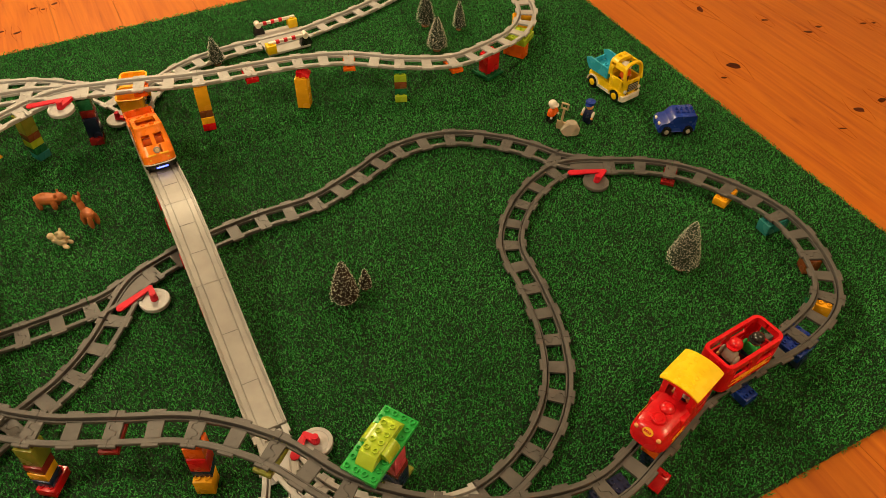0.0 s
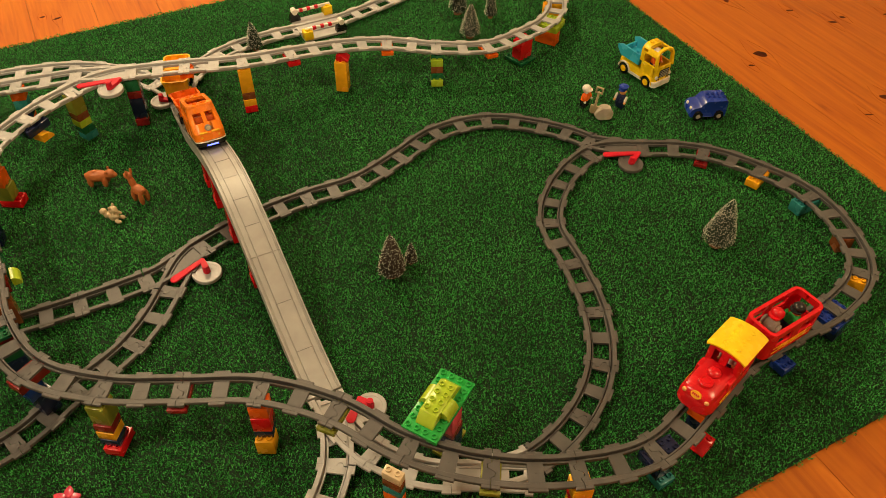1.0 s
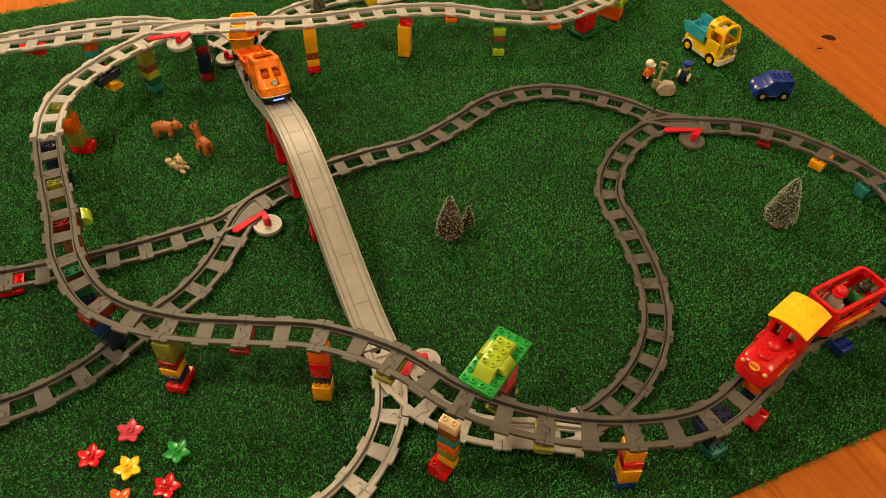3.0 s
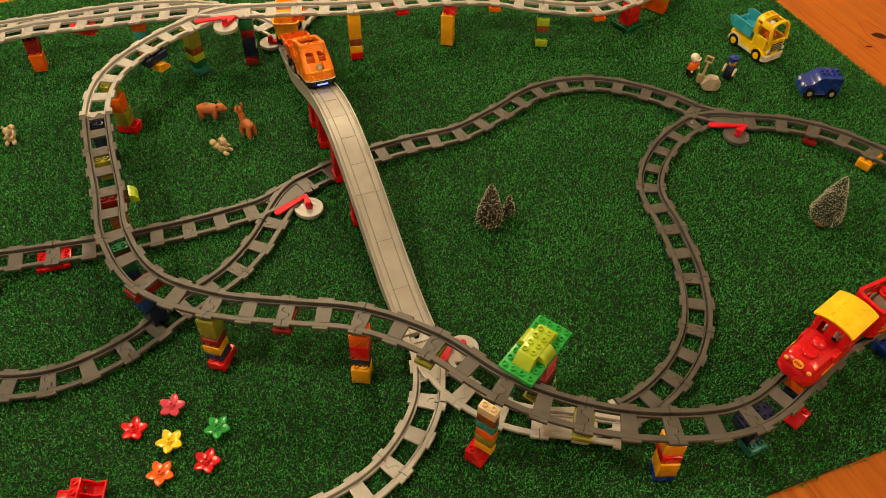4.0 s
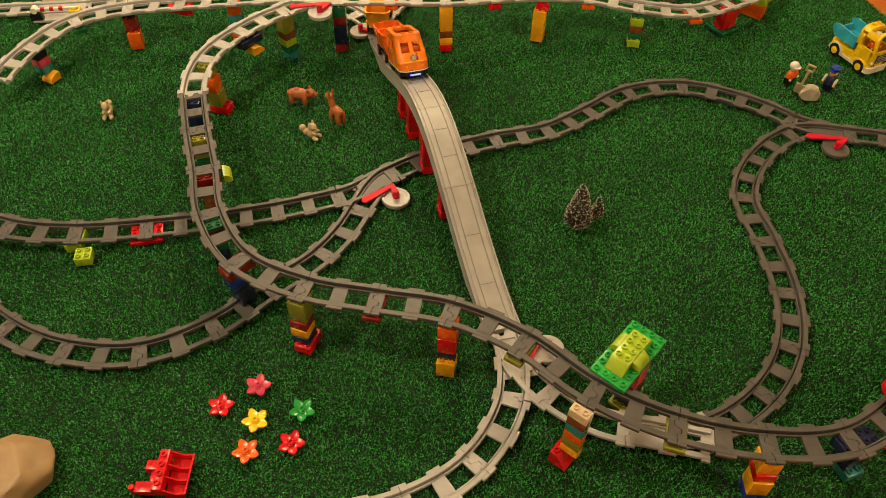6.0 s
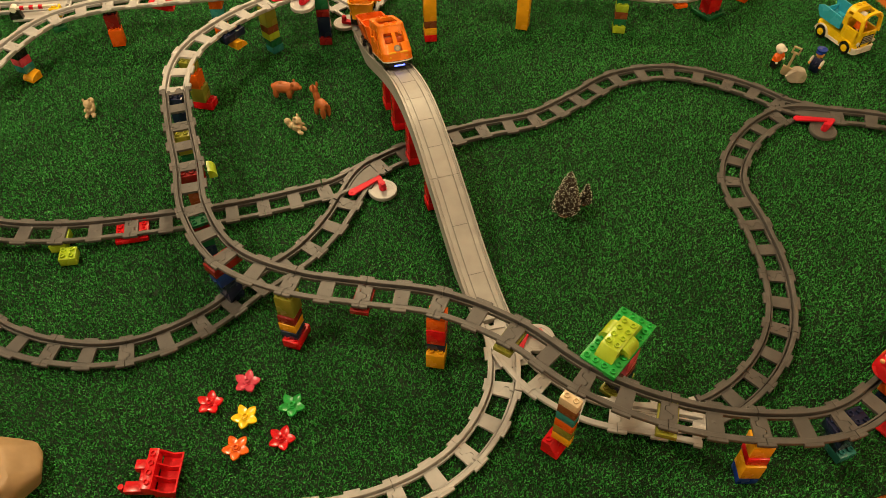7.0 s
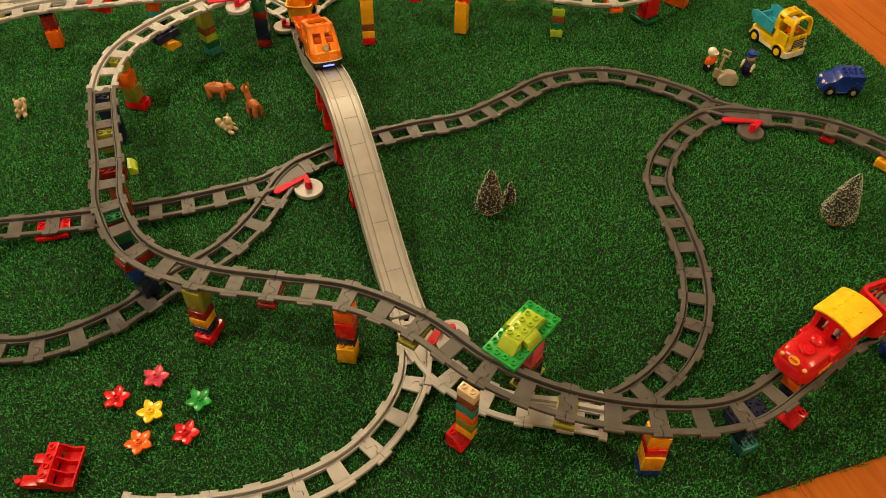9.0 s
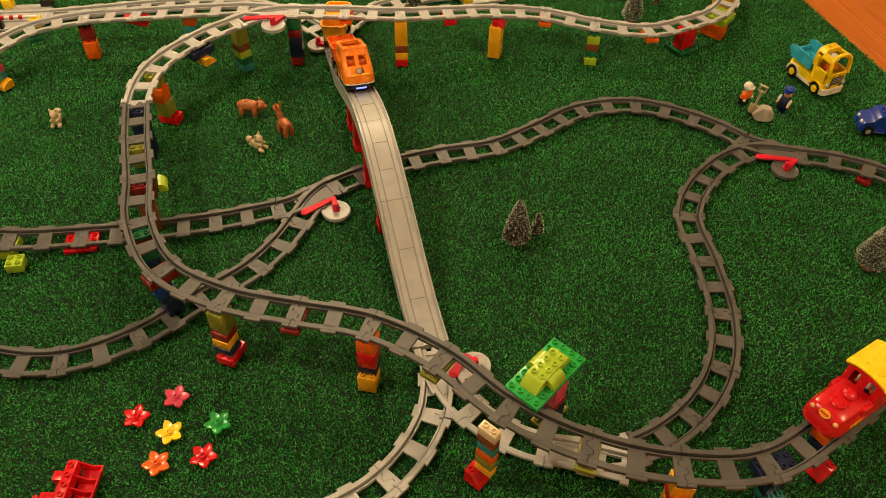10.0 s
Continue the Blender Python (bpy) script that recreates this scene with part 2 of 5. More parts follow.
def turf_blades():
    """Short plastic blades, each one leaning its own way; tips end near the height on which things stand."""
    rng = np.random.default_rng(4)
    n, far = 1350000, 250000
    x, y = rng.uniform(-1.30, 1.503, n), rng.uniform(0.284, 2.306, n)
    x[:far] = rng.uniform(-2.603, -1.30, far)
    edge = 0.0035 * np.sin(x * 190) + 0.003 * np.sin(x * 61)
    y = np.where(y < 0.292, y + edge, np.where(y > 2.298, y + edge, y))
    a, lean = rng.uniform(0, 2 * np.pi, n), rng.uniform(0.2, 1.0, n)
    h, w = rng.uniform(0.0028, 0.0056, n), rng.uniform(0.0008, 0.0016, n)
    z0 = rng.uniform(-0.0085, -0.0035, n)
    b = a + rng.uniform(1.1, 2.0, n)
    co = np.empty((n, 3, 3))
    co[:, 0] = np.stack((x + w * np.cos(b), y + w * np.sin(b), z0), 1)
    co[:, 1] = np.stack((x - w * np.cos(b), y - w * np.sin(b), z0), 1)
    co[:, 2] = np.stack((x + h * lean * np.cos(a), y + h * lean * np.sin(a), z0 + h * np.sqrt(1 - (lean * 0.8) ** 2)), 1)
    me = bpy.data.meshes.new("turf_blades")
    me.vertices.add(3 * n)
    me.loops.add(3 * n)
    me.polygons.add(n)
    me.vertices.foreach_set("co", co.ravel())
    me.loops.foreach_set("vertex_index", np.arange(3 * n, dtype=np.int32))
    me.polygons.foreach_set("loop_start", np.arange(0, 3 * n, 3, dtype=np.int32))
    me.update()
    me.validate()
    me.materials.append(BLADE)
    ob = new("turf_blades", me)
    ob.matrix_world = ROOM
    return tagged(ob, "short bright green plastic grass blades of the turf", "grass", kind="stuff")


turf_blades()

# ---- tracks ----
HALF, LIP, OUT, TAB = 0.0155, 0.0182, 0.0288, 0.0336
T_SLEEPER, T_RAIL = 0.0062, 0.0122


class Curve:
    """A smooth line from joint to joint, with its height."""

    def __init__(self, p0, d0, p1, d1, z0, z1):
        self.p0, self.p1 = Vector(p0), Vector(p1)
        L = (self.p1 - self.p0).length
        self.m0, self.m1 = Vector(d0).normalized() * L * 1.02, Vector(d1).normalized() * L * 1.02
        self.z0, self.z1, self.L = z0, z1, L

    def at(self, u, off=0.0, z=0.0):
        v = min(1, max(0, u))
        h = (2 * v ** 3 - 3 * v ** 2 + 1, v ** 3 - 2 * v ** 2 + v, -2 * v ** 3 + 3 * v ** 2, v ** 3 - v ** 2)
        p = h[0] * self.p0 + h[1] * self.m0 + h[2] * self.p1 + h[3] * self.m1
        d = (6 * v * v - 6 * v) * self.p0 + (3 * v * v - 4 * v + 1) * self.m0 + (-6 * v * v + 6 * v) * self.p1 + (3 * v * v - 2 * v) * self.m1
        d.normalize()
        p = p + d * (u - v) * self.L + Vector((-d.y, d.x)) * off
        return (p.x, p.y, self.z0 + (self.z1 - self.z0) * u + z)


def sweep(bm, c, u0, u1, prof, n=6):
    rings = [[c.at(u0 + (u1 - u0) * k / n, o, z) for o, z in prof] for k in range(n + 1)]
    loft(bm, rings)


def puzzle(x):
    """The wavy seam where two pieces hook into each other."""
    s = lambda a: 1 / (1 + math.exp(-a * 3200))
    return 0.0062 * (s(x + 0.011) * s(-0.0015 - x) - s(x - 0.0015) * s(0.011 - x))


def slab(bm, c, lo, hi, n=30):
    """A flat web between the rails; lo and hi give its ends in metres along the line, for each place across."""
    cols = [-HALF - 0.0008 + (2 * HALF + 0.0016) * k / n for k in range(n + 1)]
    rows = []
    for x in cols:
        a, b = lo(x) / c.L, hi(x) / c.L
        rows.append([bm.verts.new(c.at(a, x, 0.001)), bm.verts.new(c.at(a, x, T_SLEEPER)), bm.verts.new(c.at(b, x, T_SLEEPER)), bm.verts.new(c.at(b, x, 0.001))])
    for r, q in zip(rows, rows[1:]):
        for k in range(4):
            bm.faces.new((r[k], r[(k + 1) % 4], q[(k + 1) % 4], q[k]))
    bm.faces.new(rows[0])
    bm.faces.new(rows[-1][::-1])


def rails(bm, c, g, tabs=True):
    for s in (1, -1):
        sweep(bm, c, g / c.L, 1 - g / c.L, [(s * HALF, 0), (s * HALF, T_SLEEPER), (s * LIP, T_SLEEPER), (s * (LIP + 0.0002), 0.0025), (s * (LIP + 0.0022), 0.0025), (s * (LIP + 0.0024), T_RAIL - 0.0006), (s * (LIP + 0.0030), T_RAIL), (s * (OUT - 0.001), T_RAIL), (s * OUT, T_RAIL - 0.001), (s * OUT, 0.0064), (s * (OUT - 0.0042), 0.0058), (s * (OUT - 0.0042), 0)], 10)
        if tabs:
            for a, b in ((g / c.L, 0.10), (0.395, 0.605), (0.90, 1 - g / c.L)):
                sweep(bm, c, a, b, [(s * (OUT - 0.0015), 0.0066), (s * (OUT - 0.0015), T_RAIL - 0.0004), (s * (TAB - 0.0008), T_RAIL - 0.0004), (s * TAB, T_RAIL - 0.0014), (s * TAB, 0.0066)], 2)


def track_mesh(c, marks):
    bm = bmesh.new()
    g = 0.00045
    rails(bm, c, g)
    end = 0.0130
    slab(bm, c, lambda x: puzzle(x) + g, lambda x: end)
    slab(bm, c, lambda x: c.L - end, lambda x: c.L + puzzle(x) - g)
    slab(bm, c, lambda x: c.L / 2 - 0.0130, lambda x: c.L / 2 + 0.0130, 2)
    if marks:
        for du in (-0.03, 0.03):
            x, y, z = c.at(0.5 + du, 0, T_SLEEPER)
            cyl(bm, (x, y, z), 0.0016, 0.0008, seg=8)
    else:
        x, y, z = c.at(0.5, 0, T_SLEEPER)
        cyl(bm, (x, y, z), 0.0015, 0.0008, seg=8)
    return bm


def headings(pts, first=None, last=None):
    out = []
    for k in range(len(pts)):
        a, b = pts[max(0, k - 1)], pts[min(len(pts) - 1, k + 1)]
        d = Vector((b[0] - a[0], b[1] - a[1])).normalized()
        if k == 0 and first:
            d = Vector(first).normalized()
        elif k == 0 and len(pts) > 2:
            nxt = Vector((pts[2][0] - pts[0][0], pts[2][1] - pts[0][1])).normalized()
            d = (2 * d.dot(nxt) * d - nxt)
        if k == len(pts) - 1 and last:
            d = Vector(last).normalized()
        elif k == len(pts) - 1 and len(pts) > 2:
            prv = Vector((pts[k][0] - pts[k - 2][0], pts[k][1] - pts[k - 2][1])).normalized()
            d = (2 * d.dot(prv) * d - prv)
        out.append(d)
    return out


def chain(pts, zs, tone, where, first=None, last=None):
    """Lays track pieces from joint to joint."""
    hs = headings(pts, first, last)
    word, mat = ("dark grey", DARK) if tone == "dark" else ("light grey", LIGHT)
    for k in range(len(pts) - 1):
        c = Curve(pts[k], hs[k], pts[k + 1], hs[k + 1], zs[k], zs[k + 1])
        bent = hs[k].angle(hs[k + 1]) > 0.17
        kind = "curved" if bent else "straight"
        solo(kind + "_track", track_mesh(c, not bent), mat, f"{kind} {word} toy train track piece {where}", "train track", group=f"{word} track pieces")


STEP = 0.0096
G = 0.0
UP = 13 * STEP
# switch joints: stem, then the two branches
SW_E = ((0.406, 1.477), (0.272, 1.500), (0.268, 1.445))
SW_W = ((-0.602, 1.089), (-0.695, 0.986), (-0.639, 0.959))
SW_N = ((-0.873, 1.557), (-1.004, 1.535), (-0.989, 1.468))
SW_B = ((-0.777, 1.594), (-0.882, 1.694), (-0.797, 1.730))
SW_S = ((-0.285, 0.722), (-0.247, 0.585), (-0.186, 0.610))
SW_H = ((-0.052, 0.574), (0.090, 0.608), (0.086, 0.575))

chain([SW_E[2], (0.188, 1.333), (0.157, 1.200), (0.196, 1.076), (0.229, 0.944), (0.227, 0.815), (0.178, 0.699), SW_H[1]], [G] * 8, "dark", "lying on the green turf")
chain([SW_W[0], (-0.510, 1.180), (-0.401, 1.256), (-0.289, 1.319), (-0.199, 1.415), (-0.113, 1.515), (0.015, 1.571), (0.157, 1.554), SW_E[1]], [G] * 9, "dark", "lying on the green turf")
RAMP = [SW_E[0], (0.549, 1.457), (0.666, 1.384), (0.754, 1.286), (0.789, 1.158), (0.774, 1.033), (0.682, 0.926), (0.566, 0.851), (0.459, 0.775), (0.374, 0.679), (0.273, 0.580), (0.146, 0.536), (0.009, 0.527), (-0.121, 0.553), (-0.242, 0.616), (-0.372, 0.649)]
RAMP_Z = [min(k, 13) * STEP for k in range(16)]
WEST = [RAMP[-1], (-0.501, 0.644), (-0.630, 0.641), (-0.762, 0.674), (-0.863, 0.768), (-0.926, 0.878), (-0.993, 0.988), (-1.054, 1.098)]
chain(RAMP + WEST[1:], RAMP_Z + [UP] * 7, "dark", "raised on coloured bricks", first=(1, 0.04))
WEST_N = [WEST[-1], (-1.086, 1.231), (-1.054, 1.358), SW_N[2]]
chain(WEST_N, [UP] * 4, "light", "raised on coloured bricks", first=(-0.38, 0.92))
NORTH = [SW_N[0], (-0.748, 1.590), (-0.610, 1.622), (-0.498, 1.680), (-0.384, 1.737), (-0.257, 1.774), (-0.124, 1.776), (0.016, 1.805), (0.111, 1.887), (0.196, 1.993), (0.231, 2.128), (0.200, 2.258)]
NORTH_Z = [UP, UP, UP] + [UP - STEP * k for k in range(1, 10)]
chain(NORTH, NORTH_Z, "light", "raised on coloured bricks")
FAR_W = [SW_N[1], (-1.140, 1.500), (-1.272, 1.463), (-1.400, 1.425), (-1.510, 1.352), (-1.560, 1.235), (-1.566, 1.103)]
FAR_W_Z = [UP - STEP * k for k in range(7)]
chain(FAR_W, FAR_W_Z, "light", "raised on coloured bricks")
chain([SW_B[1], (-1.002, 1.744), (-1.130, 1.757), (-1.265, 1.724), (-1.388, 1.670), (-1.505, 1.608), (-1.625, 1.548)], [G] * 7, "light", "lying on the turf")
chain([(-1.745, 1.503), (-1.865, 1.460), (-1.985, 1.415)], [G] * 3, "light", "lying on the turf")
chain([SW_B[2], (-0.745, 1.846), (-0.655, 1.930), (-0.545, 1.992)], [G] * 4, "light", "lying on the turf")
chain([(-0.432, 2.056), (-0.330, 2.145), (-0.235, 2.240), (-0.150, 2.345)], [G] * 4, "light", "lying on the turf")
chain([SW_W[1], (-0.806, 0.917), (-0.922, 0.857), (-1.042, 0.797), (-1.168, 0.743), (-1.298, 0.716), (-1.430, 0.735)], [0, 0, 0, STEP, 2 * STEP, 3 * STEP, 4 * STEP], "dark", "rising gently from the turf")
chain([SW_W[2], (-0.671, 0.825), (-0.740, 0.715), (-0.808, 0.606), (-0.913, 0.520), (-1.047, 0.493), (-1.178, 0.512), (-1.298, 0.572)], [G] * 8, "dark", "lying on the green turf")
chain([SW_S[1], (-0.285, 0.455), (-0.375, 0.360), (-0.495, 0.300), (-0.63, 0.270)], [G] * 5, "light", "lying on the green turf")
chain([SW_S[2], SW_H[0]], [G, G], "light", "lying under the raised line", first=(0.86, -0.5), last=(1, 0.05))


def switch(joints, dirs, z, tone, disc, tip, corner, label):
    """A switch: stem and two branches in one moulding, with a disc and an angled red lever at its side."""
    mat = DARK if tone == "dark" else LIGHT
    s, a, b = joints
    root = thing("track_switch", label, "track switch", Matrix(), "track switches")
    bm = bmesh.new()
    curves = [Curve(s, dirs[0], a, dirs[1], z, z), Curve(s, dirs[0], b, dirs[2], z + 0.0003, z + 0.0003)]
    for c in curves:
        rails(bm, c, 0.0003)
        slab(bm, c, lambda x: c.L - 0.0145, lambda x: c.L + puzzle(x) - 0.0003)
    slab(bm, curves[0], lambda x: puzzle(x) + 0.0003, lambda x: 0.0145)
    # solid web that fills the fork
    n = 10
    left, right = [], []
    cr = Vector(dirs[0]).x * (a[1] - b[1]) - Vector(dirs[0]).y * (a[0] - b[0])
    la, lb = (curves[0], curves[1]) if cr > 0 else (curves[1], curves[0])
    for k in range(n + 1):
        u = 0.1 + 0.62 * k / n
        left.append(la.at(u, HALF + 0.001, 0.0036))
        right.append(lb.at(u, -HALF - 0.001, 0.0036))
    lo = [bm.verts.new(p) for p in left]
    ro = [bm.verts.new(p) for p in right]
    lo2 = [bm.verts.new((p[0], p[1], z + 0.001)) for p in left]
    ro2 = [bm.verts.new((p[0], p[1], z + 0.001)) for p in right]
    for k in range(n):
        bm.faces.new((lo[k], lo[k + 1], ro[k + 1], ro[k]))
        bm.faces.new((lo2[k], lo2[k + 1], ro2[k + 1], ro2[k]))
    bm.faces.new((lo[n], ro[n], ro2[n], lo2[n]))
    bm.faces.new((lo[0], ro[0], ro2[0], lo2[0]))
    part("track_body", bm, mat, root)
    if disc is None:
        return root
    # disc with a flat neck that joins it to the track
    bm = bmesh.new()
    rr, seg = 0.0300, 40
    d, t, c = Vector(disc), Vector(tip), Vector(corner)
    mid = curves[1].at(0.42) if (Vector(curves[1].at(0.5)[:2]) - d).length < (Vector(curves[0].at(0.5)[:2]) - d).length else curves[0].at(0.42)
    nd = (Vector(mid[:2]) - d).normalized()
    na = math.atan2(nd.y, nd.x)

    def drop(q, zz):
        pts = []
        for k in range(seg):
            a = 2 * math.pi * k / seg
            reach = q * (1 + 0.22 * max(0, math.cos(a)) ** 3)
            pts.append((d.x + reach * math.cos(a + na), d.y + reach * math.sin(a + na), zz))
        return pts
    loft(bm, [drop(q, zz) for q, zz in ((rr, z + 0.0005), (rr, z + 0.0075), (rr - 0.0012, z + 0.0088), (rr - 0.0075, z + 0.0088), (rr - 0.0083, z + 0.0080))])
    cyl(bm, (d.x + 0.012 * nd.y, d.y - 0.012 * nd.x, z + 0.0084), 0.0022, 0.0014, seg=12)
    part("disc", bm, DARK if disc[0] > 0.3 else LIGHT, root, "round switch base")

    def bar(p, q, w0, w1, z0, z1):
        """A flat bar with round ends from p to q."""
        along = (q - p).normalized()
        a0 = math.atan2(along.y, along.x)
        ring = [(q.x + w1 * math.cos(a0 + radians(a)), q.y + w1 * math.sin(a0 + radians(a))) for a in range(-90, 91, 20)] + [(p.x + w0 * math.cos(a0 + radians(a)), p.y + w0 * math.sin(a0 + radians(a))) for a in range(90, 271, 20)]
        m0 = (p + q) / 2
        loft(bm, [[(x, y, z + z0) for x, y in ring], [(x, y, z + z1 - 0.0008) for x, y in ring], [(m0.x + (x - m0.x) * 0.97, m0.y + (y - m0.y) * 0.94, z + z1) for x, y in ring]])
    # lever: long tapered arm over the rails, a short arm back to the disc and an upright peg
    bm = bmesh.new()
    bar(t, c, 0.0085, 0.0050, 0.0128, 0.0160)
    cyl(bm, (t.x, t.y, z + 0.0163), 0.0020, 0.0010, seg=10)
    arm = part("lever_arm", bm, PL["coral"], root, "red lever arm")
    bm = bmesh.new()
    bar(c, d, 0.0052, 0.0075, 0.0090, 0.0166)
    cyl(bm, (d.x, d.y, z + 0.0215), 0.0068, 0.0110, seg=18, r2=0.0060)
    cyl(bm, (d.x, d.y, z + 0.0274), 0.0034, 0.0010, seg=12)
    part("lever_knob", bm, PL["coral"], arm)
    return root


def unit(a, b):
    return Vector((b[0] - a[0], b[1] - a[1])).normalized()


BD = unit((-0.285, 0.722), (-0.777, 1.594))
switch(SW_E, ((-1, -0.02), (-0.93, 0.36), (-0.72, -0.70)), 0, "dark", (0.367, 1.417), (0.308, 1.440), (0.389, 1.450), "dark grey track switch with a red lever on the turf")
switch(SW_W, ((-0.72, -0.70), (-0.87, -0.49), (-0.18, -0.98)), 0, "dark", (-0.574, 1.016), (-0.633, 0.986), (-0.590, 1.043), "grey track switch with a red lever beside the bridge")
switch(SW_N, ((-0.96, -0.24), (-0.97, -0.22), (-0.52, -0.85)), UP, "light", (-0.898, 1.484), (-0.968, 1.482), (-0.886, 1.518), "light grey track switch with a red lever, raised on bricks")
switch(SW_B, (tuple(BD), (-0.86, 0.50), (0.08, 1)), 0, "light", (-0.842, 1.617), (-0.786, 1.606), (-0.815, 1.612), "light grey track switch with a red lever at the bridge end")
switch(SW_S, (tuple(-BD), (0.02, -1), (0.86, -0.5)), 0, "light", (-0.201, 0.704), (-0.232, 0.673), (-0.221, 0.715), "light grey track switch with a red lever at the bridge foot")
switch(SW_H, ((1, 0.05), (0.88, 0.47), (0.99, -0.02)), 0, "light", None, None, None, "light grey track switch under the raised line")


# ---- bridge ----
def bridge_z(s):
    """Height of the deck: level at both ends, steep between, rounded over the top."""
    u = min(1, max(0, 1 - abs(2 * s - 1)))
    return 0.002 + 0.140 * u * u * (3 - 2 * u)



def bridge():
    S, N = Vector((-0.285, 0.722)), Vector((-0.777, 1.594))
    n = N - S
    d = n.normalized()
    side = Vector((-d.y, d.x))
    root = thing("track_bridge", "light grey arched plastic train bridge on red brick legs", "bridge", Matrix())

    def P(s, off, z):
        p = S + n * s + side * off
        return (p.x, p.y, bridge_z(s) + z)
    cuts = [0.004, 0.30, 0.497, 0.70, 0.996]
    for a, b in zip(cuts, cuts[1:]):
        bm = bmesh.new()
        k = 16
        W = 0.0335
        half = [(0.0148, 0.0098), (0.0152, 0.0076), (0.0168, 0.0076), (0.0172, 0.0098), (0.0259, 0.0098), (0.0260, 0.0084), (0.0279, 0.0084), (0.0280, 0.0098), (0.0300, 0.0098), (0.0305, 0.0128), (W, 0.0128), (W, -0.004)]
        prof = [(-o, z) for o, z in reversed(half)] + half
        e = 0.0004
        loft(bm, [[P(a + e + (b - a - 2 * e) * i / k, o, z) for o, z in prof] for i in range(k + 1)])
        part("deck", bm, DECK, root, "glossy grey deck section")
        # ribbed strips along both edges of the deck
        for sg in (1, -1):
            bm = bmesh.new()
            count = int((b - a) * n.length / 0.0042)
            for i in range(count):
                u0, u1 = a + (b - a) * (i + 0.2) / count, a + (b - a) * (i + 0.75) / count
                vs = [bm.verts.new(P(u, sg * o, zz)) for zz in (0.0080, 0.0097) for u, o in ((u0, 0.0261), (u1, 0.0261), (u1, 0.0278), (u0, 0.0278))]
                for f in ((4, 5, 6, 7), (0, 1, 5, 4), (1, 2, 6, 5), (2, 3, 7, 6), (3, 0, 4, 7)):
                    bm.faces.new([vs[k2] for k2 in f])
            part("rack_strip", bm, DECK, root, "fine ribbed strip", False)
        # side skirts below the deck edge
        for sg in (1, -1):
            bm = bmesh.new()
            loft(bm, [[P(a + (b - a) * i / k, sg * (W - 0.0005), -0.004), P(a + (b - a) * i / k, sg * (W - 0.004), -0.004),
                       (*P(a + (b - a) * i / k, sg * (W - 0.004), 0)[:2], max(0.0, bridge_z(a + (b - a) * i / k) - 0.026)),
                       (*P(a + (b - a) * i / k, sg * (W - 0.0005), 0)[:2], max(0.0, bridge_z(a + (b - a) * i / k) - 0.026))] for i in range(k + 1)])
            part("skirt", bm, LIGHT, root)
        # cross seams on the deck
        for i in (1, 2):
            s = a + (b - a) * i / 3
            bm = bmesh.new()
            ang = math.degrees(math.atan2(d.y, d.x))
            x, y, z = P(s, 0, 0.0099)
            slope = math.degrees(math.atan2(bridge_z(s + 0.01) - bridge_z(s - 0.01), 0.02 * n.length))
            box(bm, -0.0004, 0.0004, -0.0155, 0.0155, -0.0004, 0.0003)
            bmesh.ops.transform(bm, matrix=pose(x, y, z, 0, 0, ang) @ pose(0, 0, 0, 0, -slope, 0), verts=bm.verts)
            part("seam", bm, DARK, root)
    return root, P


BRIDGE, BP = bridge()

# ---- bricks ----
BRICKS = {}


def brick_mesh(nx, ny, h, col, studs=True):
    """A toy brick of nx by ny studs (16 mm pitch) and h standard heights (19.2 mm)."""
    key = (nx, ny, h, col, studs)
    if key not in BRICKS:
        bm = bmesh.new()
        box(bm, -nx * 0.008 + 1e-4, nx * 0.008 - 1e-4, -ny * 0.008 + 1e-4, ny * 0.008 - 1e-4, 0.0001, h * 0.0192 - 0.0001, 0.0007, 2)
        if studs:
            for i in range(nx):
                for j in range(ny):
                    stud(bm, (i - (nx - 1) / 2) * 0.016, (j - (ny - 1) / 2) * 0.016, h * 0.0192 - 0.0002)
        BRICKS[key] = finish(bm, "brick", PL[col], True, 40)
    return BRICKS[key]


def slope_mesh(nx, ny, h, col, flip=False):
    """A roof-slope brick, or its upside-down twin."""
    key = ("slope", nx, ny, h, col, flip)
    if key not in BRICKS:
        bm = bmesh.new()
        X, Y, Z = nx * 0.008, ny * 0.008, h * 0.0192
        prof = [(-X, 0), (X, 0), (X, 0.003), (-X + 0.015, Z), (-X, Z)] if not flip else [(-X, 0), (-X + 0.015, 0), (X, Z - 0.003), (X, Z), (-X, Z)]
        loft(bm, [[(x, -Y, z) for x, z in prof], [(x, Y, z) for x, z in prof]])
        bmesh.ops.bevel(bm, geom=list(bm.edges), offset=0.0006, segments=1, affect="EDGES")
        for j in range(ny):
            stud(bm, -X + 0.0078, (j - (ny - 1) / 2) * 0.016, Z - 0.0002)
        BRICKS[key] = finish(bm, "slope_brick", PL[col], True, 40)
    return BRICKS[key]


def arch_mesh(nx, ny, h, col):
    """A quarter-round brick with a curved shoulder."""
    key = ("round", nx, ny, h, col)
    if key not in BRICKS:
        bm = bmesh.new()
        X, Y, Z = nx * 0.008, ny * 0.008, h * 0.0192
        prof = [(-X, 0), (X, 0)] + [(-X + 2 * X * math.cos(radians(a)), Z * math.sin(radians(a)) * 0.9 + 0.1 * Z) for a in range(0, 91, 15)]
        loft(bm, [[(x, -Y, z) for x, z in prof], [(x, Y, z) for x, z in prof]])
        BRICKS[key] = finish(bm, "round_brick", PL[col], True, 40)
    return BRICKS[key]


